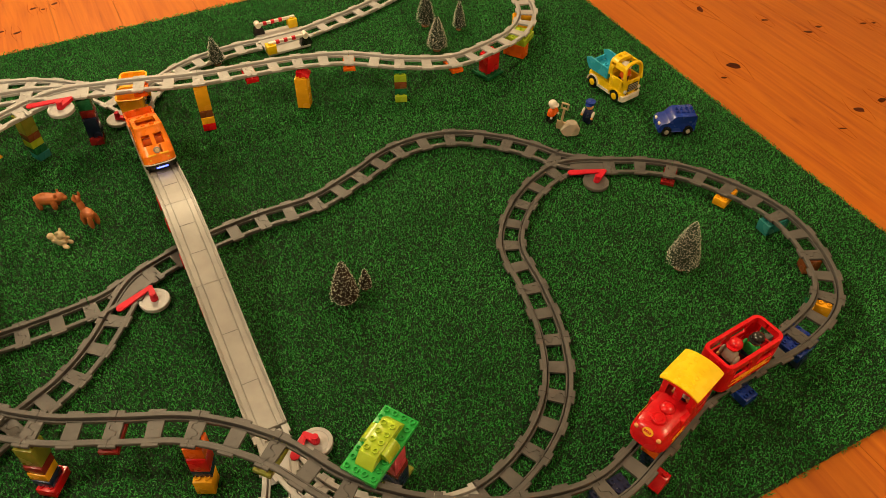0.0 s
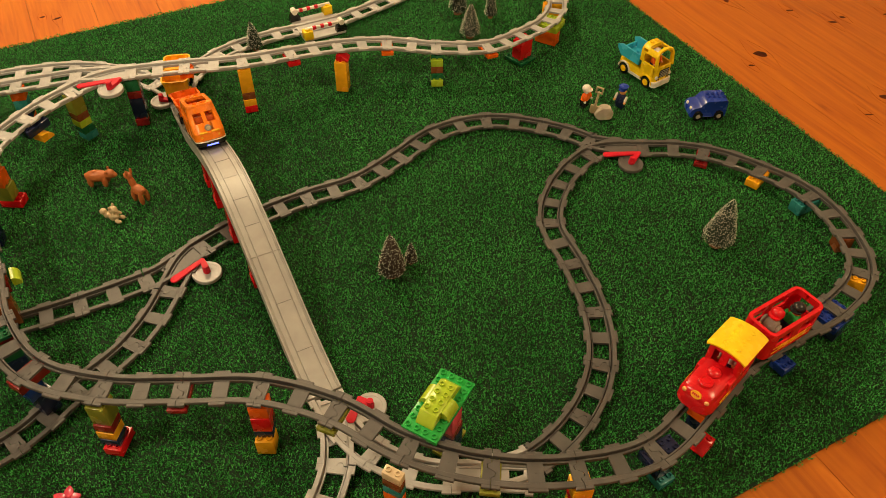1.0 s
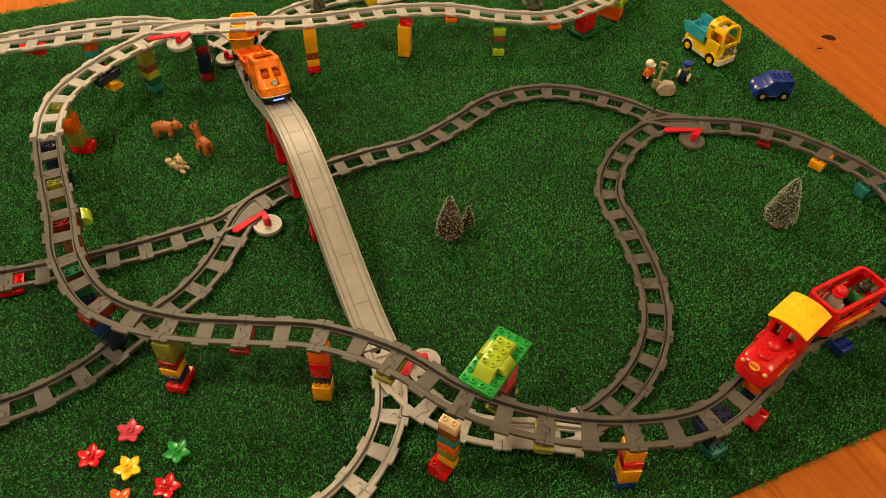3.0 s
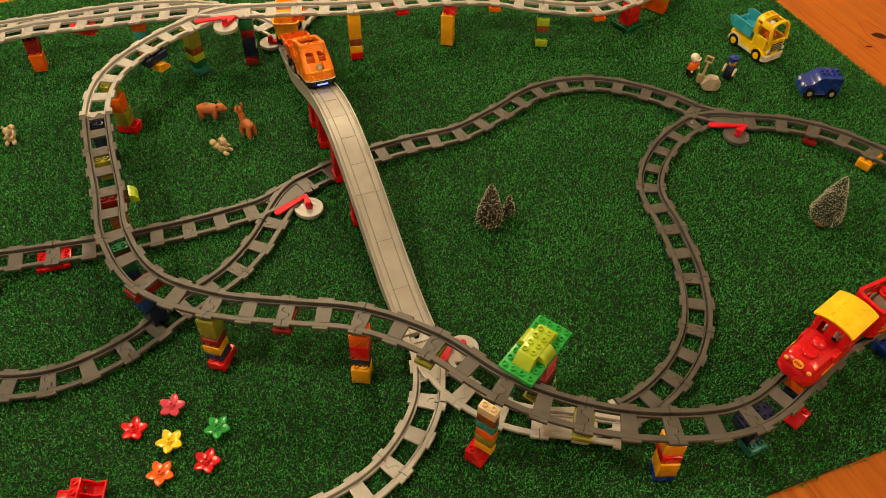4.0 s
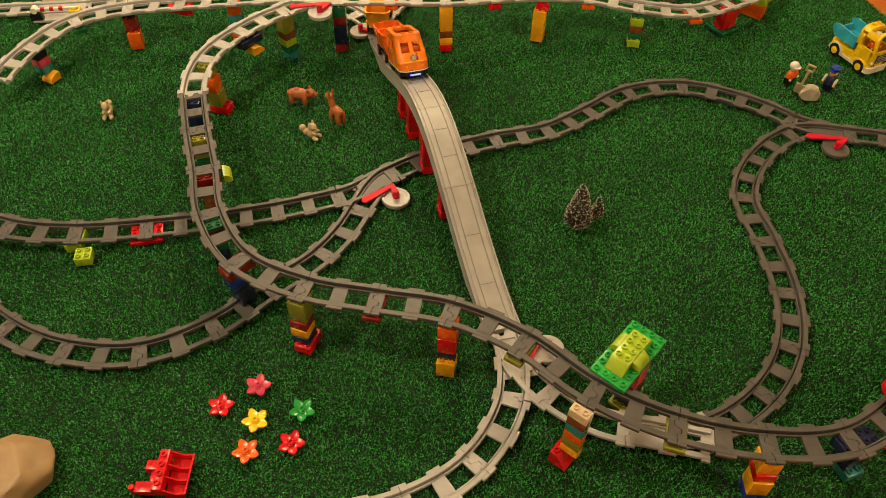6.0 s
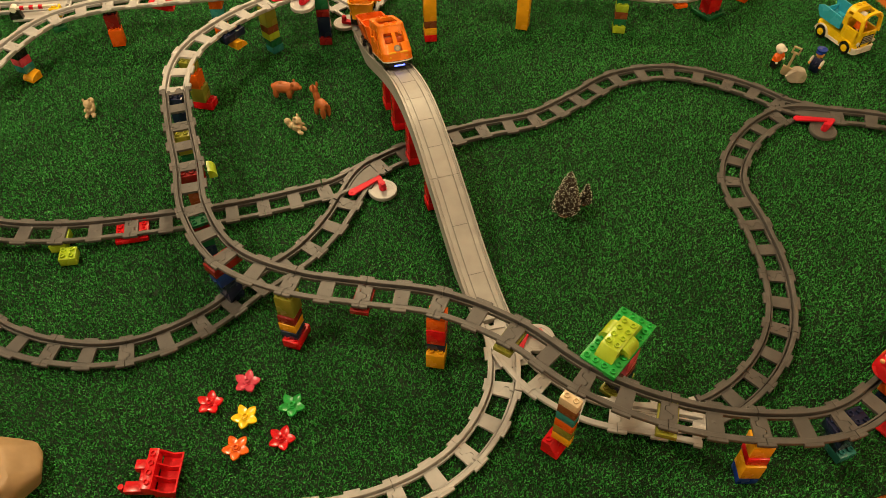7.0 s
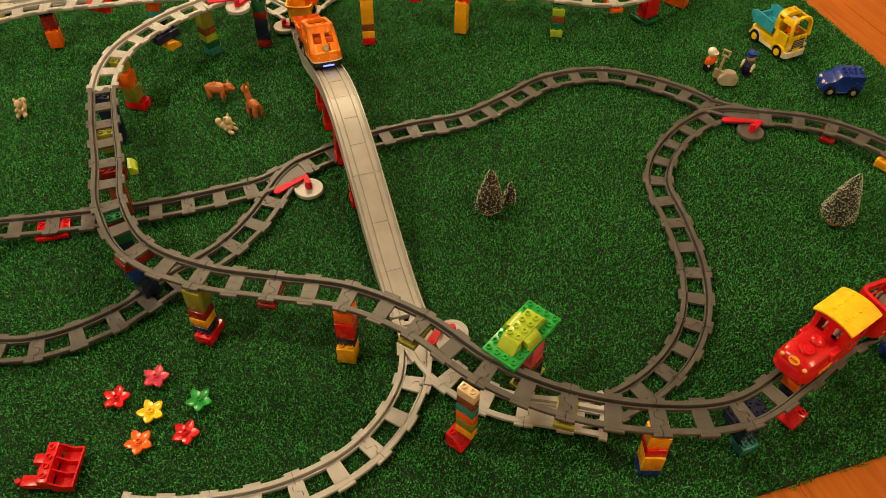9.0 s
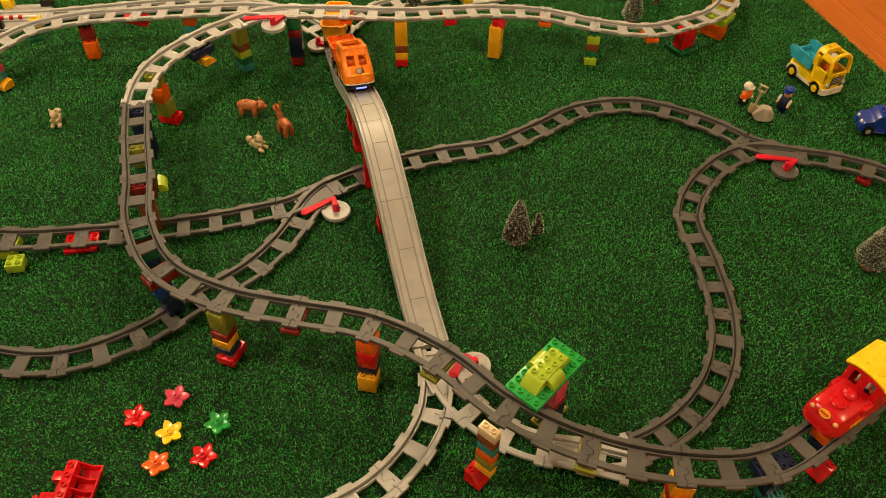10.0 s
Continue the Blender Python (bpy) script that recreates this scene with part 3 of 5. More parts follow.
def pillar(x, y, ang, rows, label, top=None, name="brick_pillar"):
    """A stack of bricks from the turf upwards. rows: (colour, heights, studs along, studs across, shift along, shift across[, shape])."""
    total = sum(r[1] for r in rows) * 0.0192
    base = 0.0 if top is None else top - total
    root = thing(name, label, "brick stack", pose(x, y, base, 0, 0, ang), "brick supports")
    z = 0
    for col, h, nx, ny, dx, dy, *shape in rows:
        me = slope_mesh(nx, ny, h, col) if shape == ["slope"] else slope_mesh(nx, ny, h, col, True) if shape == ["inverted"] else arch_mesh(nx, ny, h, col) if shape == ["round"] else brick_mesh(nx, ny, h, col)
        ob = new("brick", me)
        ob.parent = root
        ob.matrix_basis = pose(dx * 0.016, dy * 0.016, z)
        z += h * 0.0192
    return root

# ---- supports under the raised lines ----
def angle_at(pts, k):
    a, b = pts[max(0, k - 1)], pts[min(len(pts) - 1, k + 1)]
    return math.degrees(math.atan2(b[1] - a[1], b[0] - a[0]))


def under(pts, k, z, rows, words, name="brick_pillar"):
    return pillar(*pts[k], angle_at(pts, k), rows, words, top=z, name=name)


RAMP_ROWS = {1: [("dark_red", 0.5, 2, 4, 0, -0.6)], 2: [("amber", 1, 2, 4, 0.2, -0.6)], 3: [("teal", 1.5, 2, 4, 0, -0.5)], 4: [("brown", 2, 2, 2, 0, 0)],
             5: [("dark_green", 1, 2, 4, 0, 0), ("amber", 1.5, 2, 2, 0.6, 0)], 6: [("navy", 2, 2, 4, 0, 0), ("blue", 1, 4, 4, 0.3, 0)], 7: [("blue", 1, 2, 2, 0.5, 1.5), ("navy", 2.5, 2, 2, 0, 0)],
             8: [("brown", 2, 2, 2, 0, 0), ("dark_red", 2, 2, 2, 0, 0)], 9: [("red", 1.3, 2, 2, 0.9, 1.6, "slope"), ("navy", 2.2, 2, 2, 0.2, 0.2), ("orange", 1, 2, 2, 0.3, 0)], 10: [("teal", 1, 2, 2, -1.7, 0.7), ("navy", 3, 2, 2, -1.6, 0), ("navy", 1, 4, 2, -0.8, 0)],
             11: [("blue", 1, 2, 2, 0, 1.4), ("amber", 2, 2, 2, 0, 1.4), ("red", 1, 2, 2, 0, 1.2), ("amber", 1.5, 2, 2, 0, 1.0)]}
for k, rows in RAMP_ROWS.items():
    cs = " and ".join(dict.fromkeys(r[0].replace("_", " ") for r in rows))
    under(RAMP, k, RAMP_Z[k], rows, f"{cs} toy bricks stacked under the rising track")
under(RAMP, 12, RAMP_Z[12], [("olive", 0.5, 2, 4, 0, 0.3)], "olive plate clipped beneath the raised track", "track_clip")
under(RAMP, 14, UP, [("olive", 0.5, 2, 4, 0, 0.3)], "olive plate clipped beneath the raised track", "track_clip")
under(WEST, 0, UP, [("amber", 2, 2, 2, 0, 1.7), ("navy", 1, 2, 2, 0, 1.1), ("red", 2, 2, 2, 0, 1.1), ("orange", 1.5, 2, 2, 0, 1.0)], "amber, navy, red and orange toy brick pillar under the track")
under(WEST, 1, UP, [("dark_red", 0.5, 2, 4, 0, 0.2)], "dark red plate clipped beneath the raised track", "track_clip")
under(WEST, 2, UP, [("red", 1, 2, 3, -0.3, 1.5), ("navy", 1, 2, 2, -0.1, 1.6), ("amber", 1, 2, 2, 0, 1.5), ("dark_red", 1, 2, 2, 0, 1.4), ("olive", 2.5, 2, 2, 0, 1.2)], "red, navy, yellow and olive toy brick pillar under the track")
under(WEST, 3, UP, [("navy", 3, 2, 2, 1.2, 0), ("blue", 2.5, 2, 2, 1.2, 0.5), ("dark_red", 1, 2, 4, 0.3, 0.2)], "navy, blue and dark red toy brick pillar under the curve")
under(WEST, 4, UP, [("navy", 3, 2, 2, -0.6, 0), ("dark_green", 2.5, 2, 2, -0.9, 0), ("dark_red", 0.6, 2, 2, -0.9, 0), ("dark_green", 0.4, 2, 2, -1.2, 0)], "navy, green and red toy brick pillar under the curve")
under(WEST, 5, UP, [("brown", 4, 2, 2, 0, 0), ("amber", 1, 2, 2, 0.2, 0), ("dark_red", 1.5, 2, 3, -0.5, -0.3)], "brown, amber and dark red toy brick pillar under the track")
pillar(-0.889, 0.899, angle_at(WEST, 5) - 90, [("lime", 1, 1, 2, 0, 0, "round")], "lime rounded toy brick clipped under the track edge", top=UP - 0.004, name="round_brick_clip")
under(WEST, 6, UP, [("dark_green", 4, 2, 2, 0, 0), ("olive", 2.5, 2, 2, -0.8, 0)], "green and olive toy brick pillar under the track")
under(WEST_N, 0, UP, [("navy", 6.5, 2, 2, -0.6, 0)], "navy toy brick pillar under the track joint")
under(WEST_N, 1, UP, [("red", 1, 2, 3, -1, -1.3), ("olive", 2, 2, 2, -1, -0.9), ("orange", 2, 2, 2, -1, -0.6), ("olive", 1.5, 2, 2, -0.8, -0.2)], "olive and orange toy brick pillar on a red brick")
under(WEST_N, 2, UP, [("amber", 1, 2, 2, 0.3, -2.1, "round"), ("navy", 1, 4, 2, 0, -1.3)], "navy and yellow bricks clipped under the raised curve", "brick_clip")
under(WEST_N, 3, UP, [("teal", 1, 2, 2, 0.2, -0.2), ("dark_green", 1, 2, 2, 0.1, -0.1), ("lime", 1, 2, 2, 0, 0), ("brown", 1, 2, 2, 0, 0), ("olive", 2.5, 2, 2, 0, 0)], "teal, green, lime and brown toy brick pillar")
under(NORTH, 0, UP, [("dark_red", 1, 2, 2, 0, -1.6), ("navy", 3, 2, 2, 0, -1.3), ("dark_red", 1, 2, 2, 0, -1.1), ("dark_green", 1.5, 2, 2, 0, -0.9)], "dark red, navy and green toy brick pillar")
under(NORTH, 1, UP, [("orange", 0.5, 2, 3, 0.3, -0.3)], "orange plate clipped beneath the raised track", "track_clip")
under(NORTH, 2, UP, [("red", 1, 2, 2, 0, -1.3), ("amber", 1, 2, 2, 0, -1.2), ("brown", 1, 2, 2, 0, -1.1), ("amber", 3.5, 2, 2, 0, -1.0)], "tall amber toy brick pillar on a red foot")
under(NORTH, 3, NORTH_Z[3], [("red", 0.6, 2, 4, 0, -0.1)], "red plate clipped beneath the raised track", "track_clip")
LEG = math.radians(angle_at(NORTH, 4))
pillar(NORTH[4][0] + 0.030 * math.sin(LEG), NORTH[4][1] - 0.030 * math.cos(LEG), angle_at(NORTH, 4) - 26, [("amber", 4.6, 2, 2, 0, 0), ("red", 0.9, 2, 2, 0.3, 0.4, "slope")], "tall plain orange toy pillar with a red cap", top=NORTH_Z[4])
under(NORTH, 5, NORTH_Z[5], [("orange", 0.5, 2, 4, 0, -0.2)], "orange plate clipped beneath the raised track", "track_clip")
under(NORTH, 6, NORTH_Z[6], [("lime", 1, 2, 2, 0, -1.9), ("dark_green", 1, 2, 2, 0, -1.6), ("brown", 1, 2, 2, 0, -1.5), ("lime", 1, 2, 2, 0, -1.4), ("dark_green", 0.5, 2, 2, 0, -1)], "lime, green and brown toy brick pillar")
under(NORTH, 7, NORTH_Z[7], [("orange", 0.5, 2, 4, 0, -0.2)], "orange plate clipped beneath the raised track", "track_clip")
under(NORTH, 8, NORTH_Z[8], [("dark_green", 0.5, 4, 4, 0, -0.3), ("red", 3, 3, 2, 0, -0.5)], "red toy bricks on a dark green plate under the track")
under(NORTH, 9, NORTH_Z[9], [("orange", 2, 2, 4, -0.6, -0.3), ("lime", 1, 4, 4, 0.5, -0.3)], "orange and lime toy bricks under the track")
under(NORTH, 10, NORTH_Z[10], [("amber", 2, 2, 4, 0.2, 0.5), ("amber", 0.5, 2, 2, 0, 0)], "amber toy bricks under the descending track")
under(FAR_W, 1, FAR_W_Z[1], [("amber", 1, 2, 2, 0, 0), ("orange", 1, 2, 2, 0, 0), ("navy", 1.3, 2, 2, 0, 0), ("teal", 1.3, 2, 2, 0, 0), ("orange", 1.4, 2, 2, 0, 0)], "orange, navy and teal toy brick pillar")
under(FAR_W, 2, FAR_W_Z[2], [("red", 0.9, 4, 2, 0, 0.2, "inverted")], "red sloped brick clipped beneath the raised track", "track_clip")
under(FAR_W, 3, FAR_W_Z[3], [("orange", 2.4, 2, 2, 0, 0.9), ("dark_red", 2, 2, 2, 0, 0.4), ("black", 0.6, 2, 2, 0, 0.1)], "orange, dark red and black toy brick pillar")
under(FAR_W, 4, FAR_W_Z[4], [("dark_green", 0.6, 2, 4, 0, 0.3)], "dark green plate clipped beneath the raised track", "track_clip")
under(FAR_W, 5, FAR_W_Z[5], [("amber", 1, 2, 2, 0.2, 1.9, "round"), ("teal", 1, 2, 2, 0, 0.9), ("pink", 1, 2, 2, 0, 0.8), ("black", 1, 2, 2, 0, 0.6)], "black, pink and teal toy bricks on an amber arch")
pillar(-0.139, 0.500, -26, [("red", 1.6, 2, 2, -0.5, -0.4, "slope"), ("amber", 1.05, 2, 1, 0, 0), ("olive", 1.1, 2, 1, 0, 0), ("orange", 1.1, 2, 1, 0, 0), ("teal", 1.05, 2, 1, 0, 0), ("brown", 1.1, 2, 1, 0, 0), ("cream", 1, 2, 1, 0, 0)], "striped stack of narrow bricks with a cream top")
for s in (0.33, 0.475, 0.60, 0.68):
    x, y, z = BP(s, -0.0, 0)
    pillar(x, y, math.degrees(math.atan2(BD.y, BD.x)), [("red", 1, 2, 2, 0, 1.0), ("red", (z - 0.004) / 0.0192 - 1, 2, 2, 0, 0.9)], "red toy brick leg under the bridge", name="bridge_leg")
pillar(-1.128, 0.702, 22, [("lime", 1, 2, 2, 0, 0)], "lime toy brick lying beside the track", name="lime_brick")
under([(-0.922, 0.857), (-1.042, 0.797), (-1.168, 0.743)], 1, STEP, [("red", 0.49, 4, 4, 0, 0)], "red plate with studs under the track", "red_plate")
under([(-1.042, 0.797), (-1.168, 0.743), (-1.298, 0.716)], 1, 2 * STEP, [("lime", 0.98, 2, 3, 0, 0.4)], "lime toy brick under the rising track", "lime_brick")


# ---- figures and animals: plain moulded shapes ----
def zones(bm, index, before):
    for f in bm.faces:
        if f not in before:
            f.material_index = index
    return set(bm.faces)


def doll(name, label, m, cols, hat, parent=None, sleeves=1):
    """A plain toy figure: legs, coat, head and hat in one mesh."""
    bm = bmesh.new()
    seen = set()
    box(bm, -0.009, 0.009, -0.012, 0.012, 0, 0.020, 0.002)
    seen = zones(bm, 0, seen)
    loft(bm, [[(x, y, z) for x, y in outline(a, b, 0.004, 3)] for z, a, b in ((0.020, 0.017, 0.026), (0.036, 0.015, 0.021), (0.040, 0.010, 0.014))])
    seen = zones(bm, 1, seen)
    for s in (1, -1):
        ball(bm, (0.004, s * 0.0145, 0.030), (0.0045, 0.004, 0.0095), 10, (0, -25, 0))
    seen = zones(bm, sleeves, seen)
    ball(bm, (0, 0, 0.049), (0.0098, 0.0098, 0.0105), 16)
    for s in (1, -1):
        ball(bm, (0.009, s * 0.015, 0.021), 0.0036, 8)
    seen = zones(bm, 2, seen)
    if hat == "cap":
        cyl(bm, (0, 0, 0.060), 0.0108, 0.008, seg=18, r2=0.0128)
        cyl(bm, (0.007, 0, 0.0565), 0.0095, 0.002, seg=14)
    else:
        ball(bm, (-0.001, 0, 0.0535), (0.0116, 0.0116, 0.0105), 16)
        cyl(bm, (0.005, 0, 0.0525), 0.0112, 0.0022, seg=16)
    zones(bm, 3, seen)
    me = finish(bm, name, PL[cols[0]], True, 45)
    for c in cols[1:]:
        me.materials.append(PL[c])
    ob = new(name, me)
    if parent:
        ob.parent = parent
        ob.matrix_basis = m
        return tagged(ob, label)
    ob.matrix_world = m
    return tagged(ob, label, "toy figure")


doll("toy_figure", "toy builder figure with white helmet and orange vest", pose(0.277, 1.664, 0, 0, 0, -40), ("black", "orange", "white", "white"), "helmet")
doll("toy_figure", "toy officer figure in dark blue with white sleeves and blue cap", pose(0.372, 1.664, 0, 0, 0, -130), ("navy", "navy", "skin", "blue", "white"), "cap", None, 4)


def animal(name, label, m, balls, mat):
    bm = bmesh.new()
    for c, s, *rot in balls:
        ball(bm, c, s, 12, rot[0] if rot else (0, 0, 0))
    ob = new(name, finish(bm, name, mat, True, 180))
    ob.matrix_world = m
    rm = ob.modifiers.new("blend", "REMESH")
    rm.mode, rm.voxel_size, rm.use_smooth_shade = "VOXEL", 0.0012, True
    return tagged(ob, label, "toy animal", "toy animals")


LEG = (0.0080, 0.0070, 0.0165)
animal("toy_calf", "brown moulded toy calf standing on the turf", pose(-0.894, 1.287, 0, 0, 0, 4) @ Matrix.Scale(0.9, 4),
       [((0, 0, 0.030), (0.034, 0.0165, 0.0160)), ((0.033, 0, 0.036), (0.0145, 0.013, 0.0125)), ((0.043, 0, 0.033), (0.0095, 0.0078, 0.0070)), ((0.029, 0.010, 0.048), (0.0035, 0.003, 0.005)), ((0.029, -0.010, 0.048), (0.0035, 0.003, 0.005)),
        ((-0.019, 0.010, 0.0165), LEG), ((-0.019, -0.010, 0.0165), LEG), ((0.018, 0.010, 0.0165), LEG), ((0.018, -0.010, 0.0165), LEG), ((-0.004, 0, 0.045), (0.006, 0.006, 0.004)), ((-0.030, 0, 0.032), (0.003, 0.003, 0.007))], PL["fawn"])
animal("toy_deer", "reddish-brown toy fawn with a raised head", pose(-0.780, 1.236, 0, 0, 0, 150),
       [((0, 0, 0.034), (0.020, 0.0125, 0.0125)), ((0.014, 0, 0.049), (0.0085, 0.0078, 0.0200), (0, 15, 0)), ((0.022, 0, 0.066), (0.0115, 0.009, 0.0085)), ((0.015, 0.006, 0.079), (0.0025, 0.0035, 0.008)), ((0.015, -0.006, 0.079), (0.0025, 0.0035, 0.008)),
        ((-0.012, 0.008, 0.018), (0.0070, 0.0062, 0.0185)), ((-0.012, -0.008, 0.018), (0.0070, 0.0062, 0.0185)), ((0.011, 0.008, 0.018), (0.0070, 0.0062, 0.0185)), ((0.011, -0.008, 0.018), (0.0070, 0.0062, 0.0185)), ((-0.020, 0, 0.041), (0.004, 0.004, 0.005))], PL["fawn"])
SQ = [((0, 0, 0.014), (0.0135, 0.0115, 0.0135)), ((0.004, 0, 0.032), (0.0105, 0.0100, 0.0095)), ((0.012, 0, 0.030), (0.0045, 0.0045, 0.004)), ((0.002, 0.007, 0.042), (0.0032, 0.0028, 0.0042)), ((0.002, -0.007, 0.042), (0.0032, 0.0028, 0.0042)), ((0.014, 0.008, 0.0055), (0.0085, 0.005, 0.005)), ((0.014, -0.008, 0.0055), (0.0085, 0.005, 0.005)),
      ((0.012, 0.007, 0.020), (0.007, 0.0036, 0.0036)), ((0.012, -0.007, 0.020), (0.007, 0.0036, 0.0036)), ((-0.016, 0, 0.012), (0.008, 0.008, 0.009)), ((-0.023, 0, 0.021), (0.0085, 0.008, 0.0075))]
sq = animal("toy_squirrel", "small beige toy squirrel sitting on the turf", pose(-0.821, 1.170, 0, 0, 0, -12), SQ, PL["beige"])
copy_thing(sq, pose(-1.317, 1.128, 0, 0, 0, -70))


# ---- flowers ----
def flower(col, x, y, ang):
    root = thing("toy_flower", f"{col} plastic five-petal toy flower on the turf", "toy flower", pose(x, y, 0.001, 3, -2, ang) @ Matrix.Scale(0.9, 4), "toy flowers")
    for k in range(5):
        bm = bmesh.new()
        rings = []
        for u in range(9):
            q = u / 8
            r = 0.004 + 0.0215 * q
            w = 0.0042 + 0.0052 * math.sin(math.pi * min(1, q * 1.12) ** 0.9) if q < 0.9 else 0.0042 * (1 - q) / 0.1 * 1.0 + 0.0006
            zt = 0.0075 + 0.0035 * q * q
            rings.append([(r, -w, zt - 0.003), (r, -w * 0.9, zt + 0.0006), (r, -w * 0.45, zt - 0.0004), (r, 0, zt - 0.0010), (r, w * 0.45, zt - 0.0004), (r, w * 0.9, zt + 0.0006), (r, w, zt - 0.003), (r, 0, zt - 0.0045)])
        loft(bm, rings)
        bmesh.ops.rotate(bm, cent=(0, 0, 0), matrix=Matrix.Rotation(radians(72 * k), 3, "Z"), verts=bm.verts)
        part("petal", bm, PL[col], root)
    bm = bmesh.new()
    cyl(bm, (0, 0, 0.0045), 0.0075, 0.009, seg=20)
    stud(bm, 0, 0, 0.0085, 0.0049, 0.0045)
    part("hub", bm, PL[col], root)


for f in (("pink", -0.680, 0.507, 95), ("red", -0.726, 0.455, 100), ("yellow", -0.658, 0.443, 60), ("green", -0.589, 0.480, 70), ("orange", -0.651, 0.387, 65), ("red", -0.585, 0.418, 85)):
    flower(*f)


# ---- bottle-brush trees ----
NEEDLE = plastic("tree_bristles", (0.010, 0.040, 0.014), 0.7, 0.4)
RUST = plastic("tree_bristles_brown", (0.040, 0.022, 0.012), 0.7, 0.4)
FROST = plastic("frosted_tips", (0.62, 0.63, 0.54), 0.7, 0.15)
CORK = plastic("tree_foot", (0.22, 0.10, 0.04), 0.7, 0.2)


def tree(x, y, h, r, lean, mat, n, frost, seed, label):
    root = thing("model_tree", label, "model tree", pose(x, y, 0, lean[0], lean[1], 0), "model trees")
    bm = bmesh.new()
    cyl(bm, (0, 0, 0.004), r * 0.42, 0.008, seg=20, r2=r * 0.36)
    part("foot", bm, CORK, root, "round brown wooden foot")
    bm = bmesh.new()
    cyl(bm, (0, 0, h * 0.48), 0.0022, h * 0.94, seg=8, r2=0.0008)
    part("trunk", bm, CORK, root, "twisted wire trunk")
    rng = random.Random(seed)
    vs, fs, tv, tf = [], [], [], []
    # bristles wind up the wire in a tight spiral; the crown swells low down and rounds in under itself
    for k in range(n):
        u = (k + rng.random()) / n
        u = 1 - (1 - u) ** 0.62
        zz = h * (0.10 + 0.88 * u)
        R = r * min(1, (u / 0.10 + 0.62) ** 0.8) * (1 - u ** 1.25) ** 0.80 * rng.uniform(0.84, 1.04) + 0.0012
        a = k * 2.39996 + rng.uniform(-0.35, 0.35)
        c, s = math.cos(a), math.sin(a)
        wv = rng.uniform(0.0006, 0.0010)
        tip = Vector((R * c, R * s, zz + R * rng.uniform(-0.05, 0.30)))
        i = len(vs)
        vs += [(-s * wv, c * wv, zz), (s * wv, -c * wv, zz), (tip.x - s * wv * 0.5, tip.y + c * wv * 0.5, tip.z), (tip.x + s * wv * 0.5, tip.y - c * wv * 0.5, tip.z - 0.0005)]
        fs.append((i, i + 1, i + 3, i + 2))
        if rng.random() < frost:
            j = len(tv)
            w = rng.uniform(0.0007, 0.0013)
            side, outw, up = Vector((-s, c, 0)) * w, Vector((c, s, 0.25)) * w * 1.6, Vector((0, 0, w))
            tv += [tuple(tip + side), tuple(tip - side), tuple(tip + up), tuple(tip + outw), tuple(tip - up)]
            tf += [(j, j + 3, j + 2), (j + 3, j + 1, j + 2), (j, j + 4, j + 3), (j + 3, j + 4, j + 1), (j, j + 2, j + 1), (j, j + 1, j + 4)]
    for nm, v, f, mt, lb in (("crown", vs, fs, mat, "dense dark bristles"), ("frost", tv, tf, FROST, "pale frosted bristle tips")):
        me = bpy.data.meshes.new(nm)
        me.from_pydata(v, [], f)
        me.materials.append(mt)
        ob = new(nm, me)
        ob.parent = root
        tagged(ob, lb)


tree(-0.188, 1.032, 0.122, 0.029, (0, 0), RUST, 2800, 0.28, 1, "frosted brown bottle-brush model tree on the turf")
tree(-0.150, 1.068, 0.058, 0.0135, (-3, 0), RUST, 800, 0.26, 2, "very small brown bottle-brush model tree")
tree(0.517, 1.154, 0.132, 0.034, (-2, 3), NEEDLE, 3400, 0.50, 3, "heavily frosted green bottle-brush model tree")
tree(-0.071, 2.130, 0.115, 0.028, (0, 0), NEEDLE, 2200, 0.40, 4, "frosted green bottle-brush model tree on the turf")
tree(-0.032, 1.995, 0.108, 0.029, (0, 0), NEEDLE, 2600, 0.55, 5, "frosted green bottle-brush model tree on the turf")
tree(0.030, 2.112, 0.095, 0.019, (0, 0), NEEDLE, 1800, 0.35, 6, "slim dark green bottle-brush model tree")
tree(-0.649, 1.890, 0.090, 0.022, (0, -3), NEEDLE, 2000, 0.35, 7, "slim dark green bottle-brush model tree by the track")


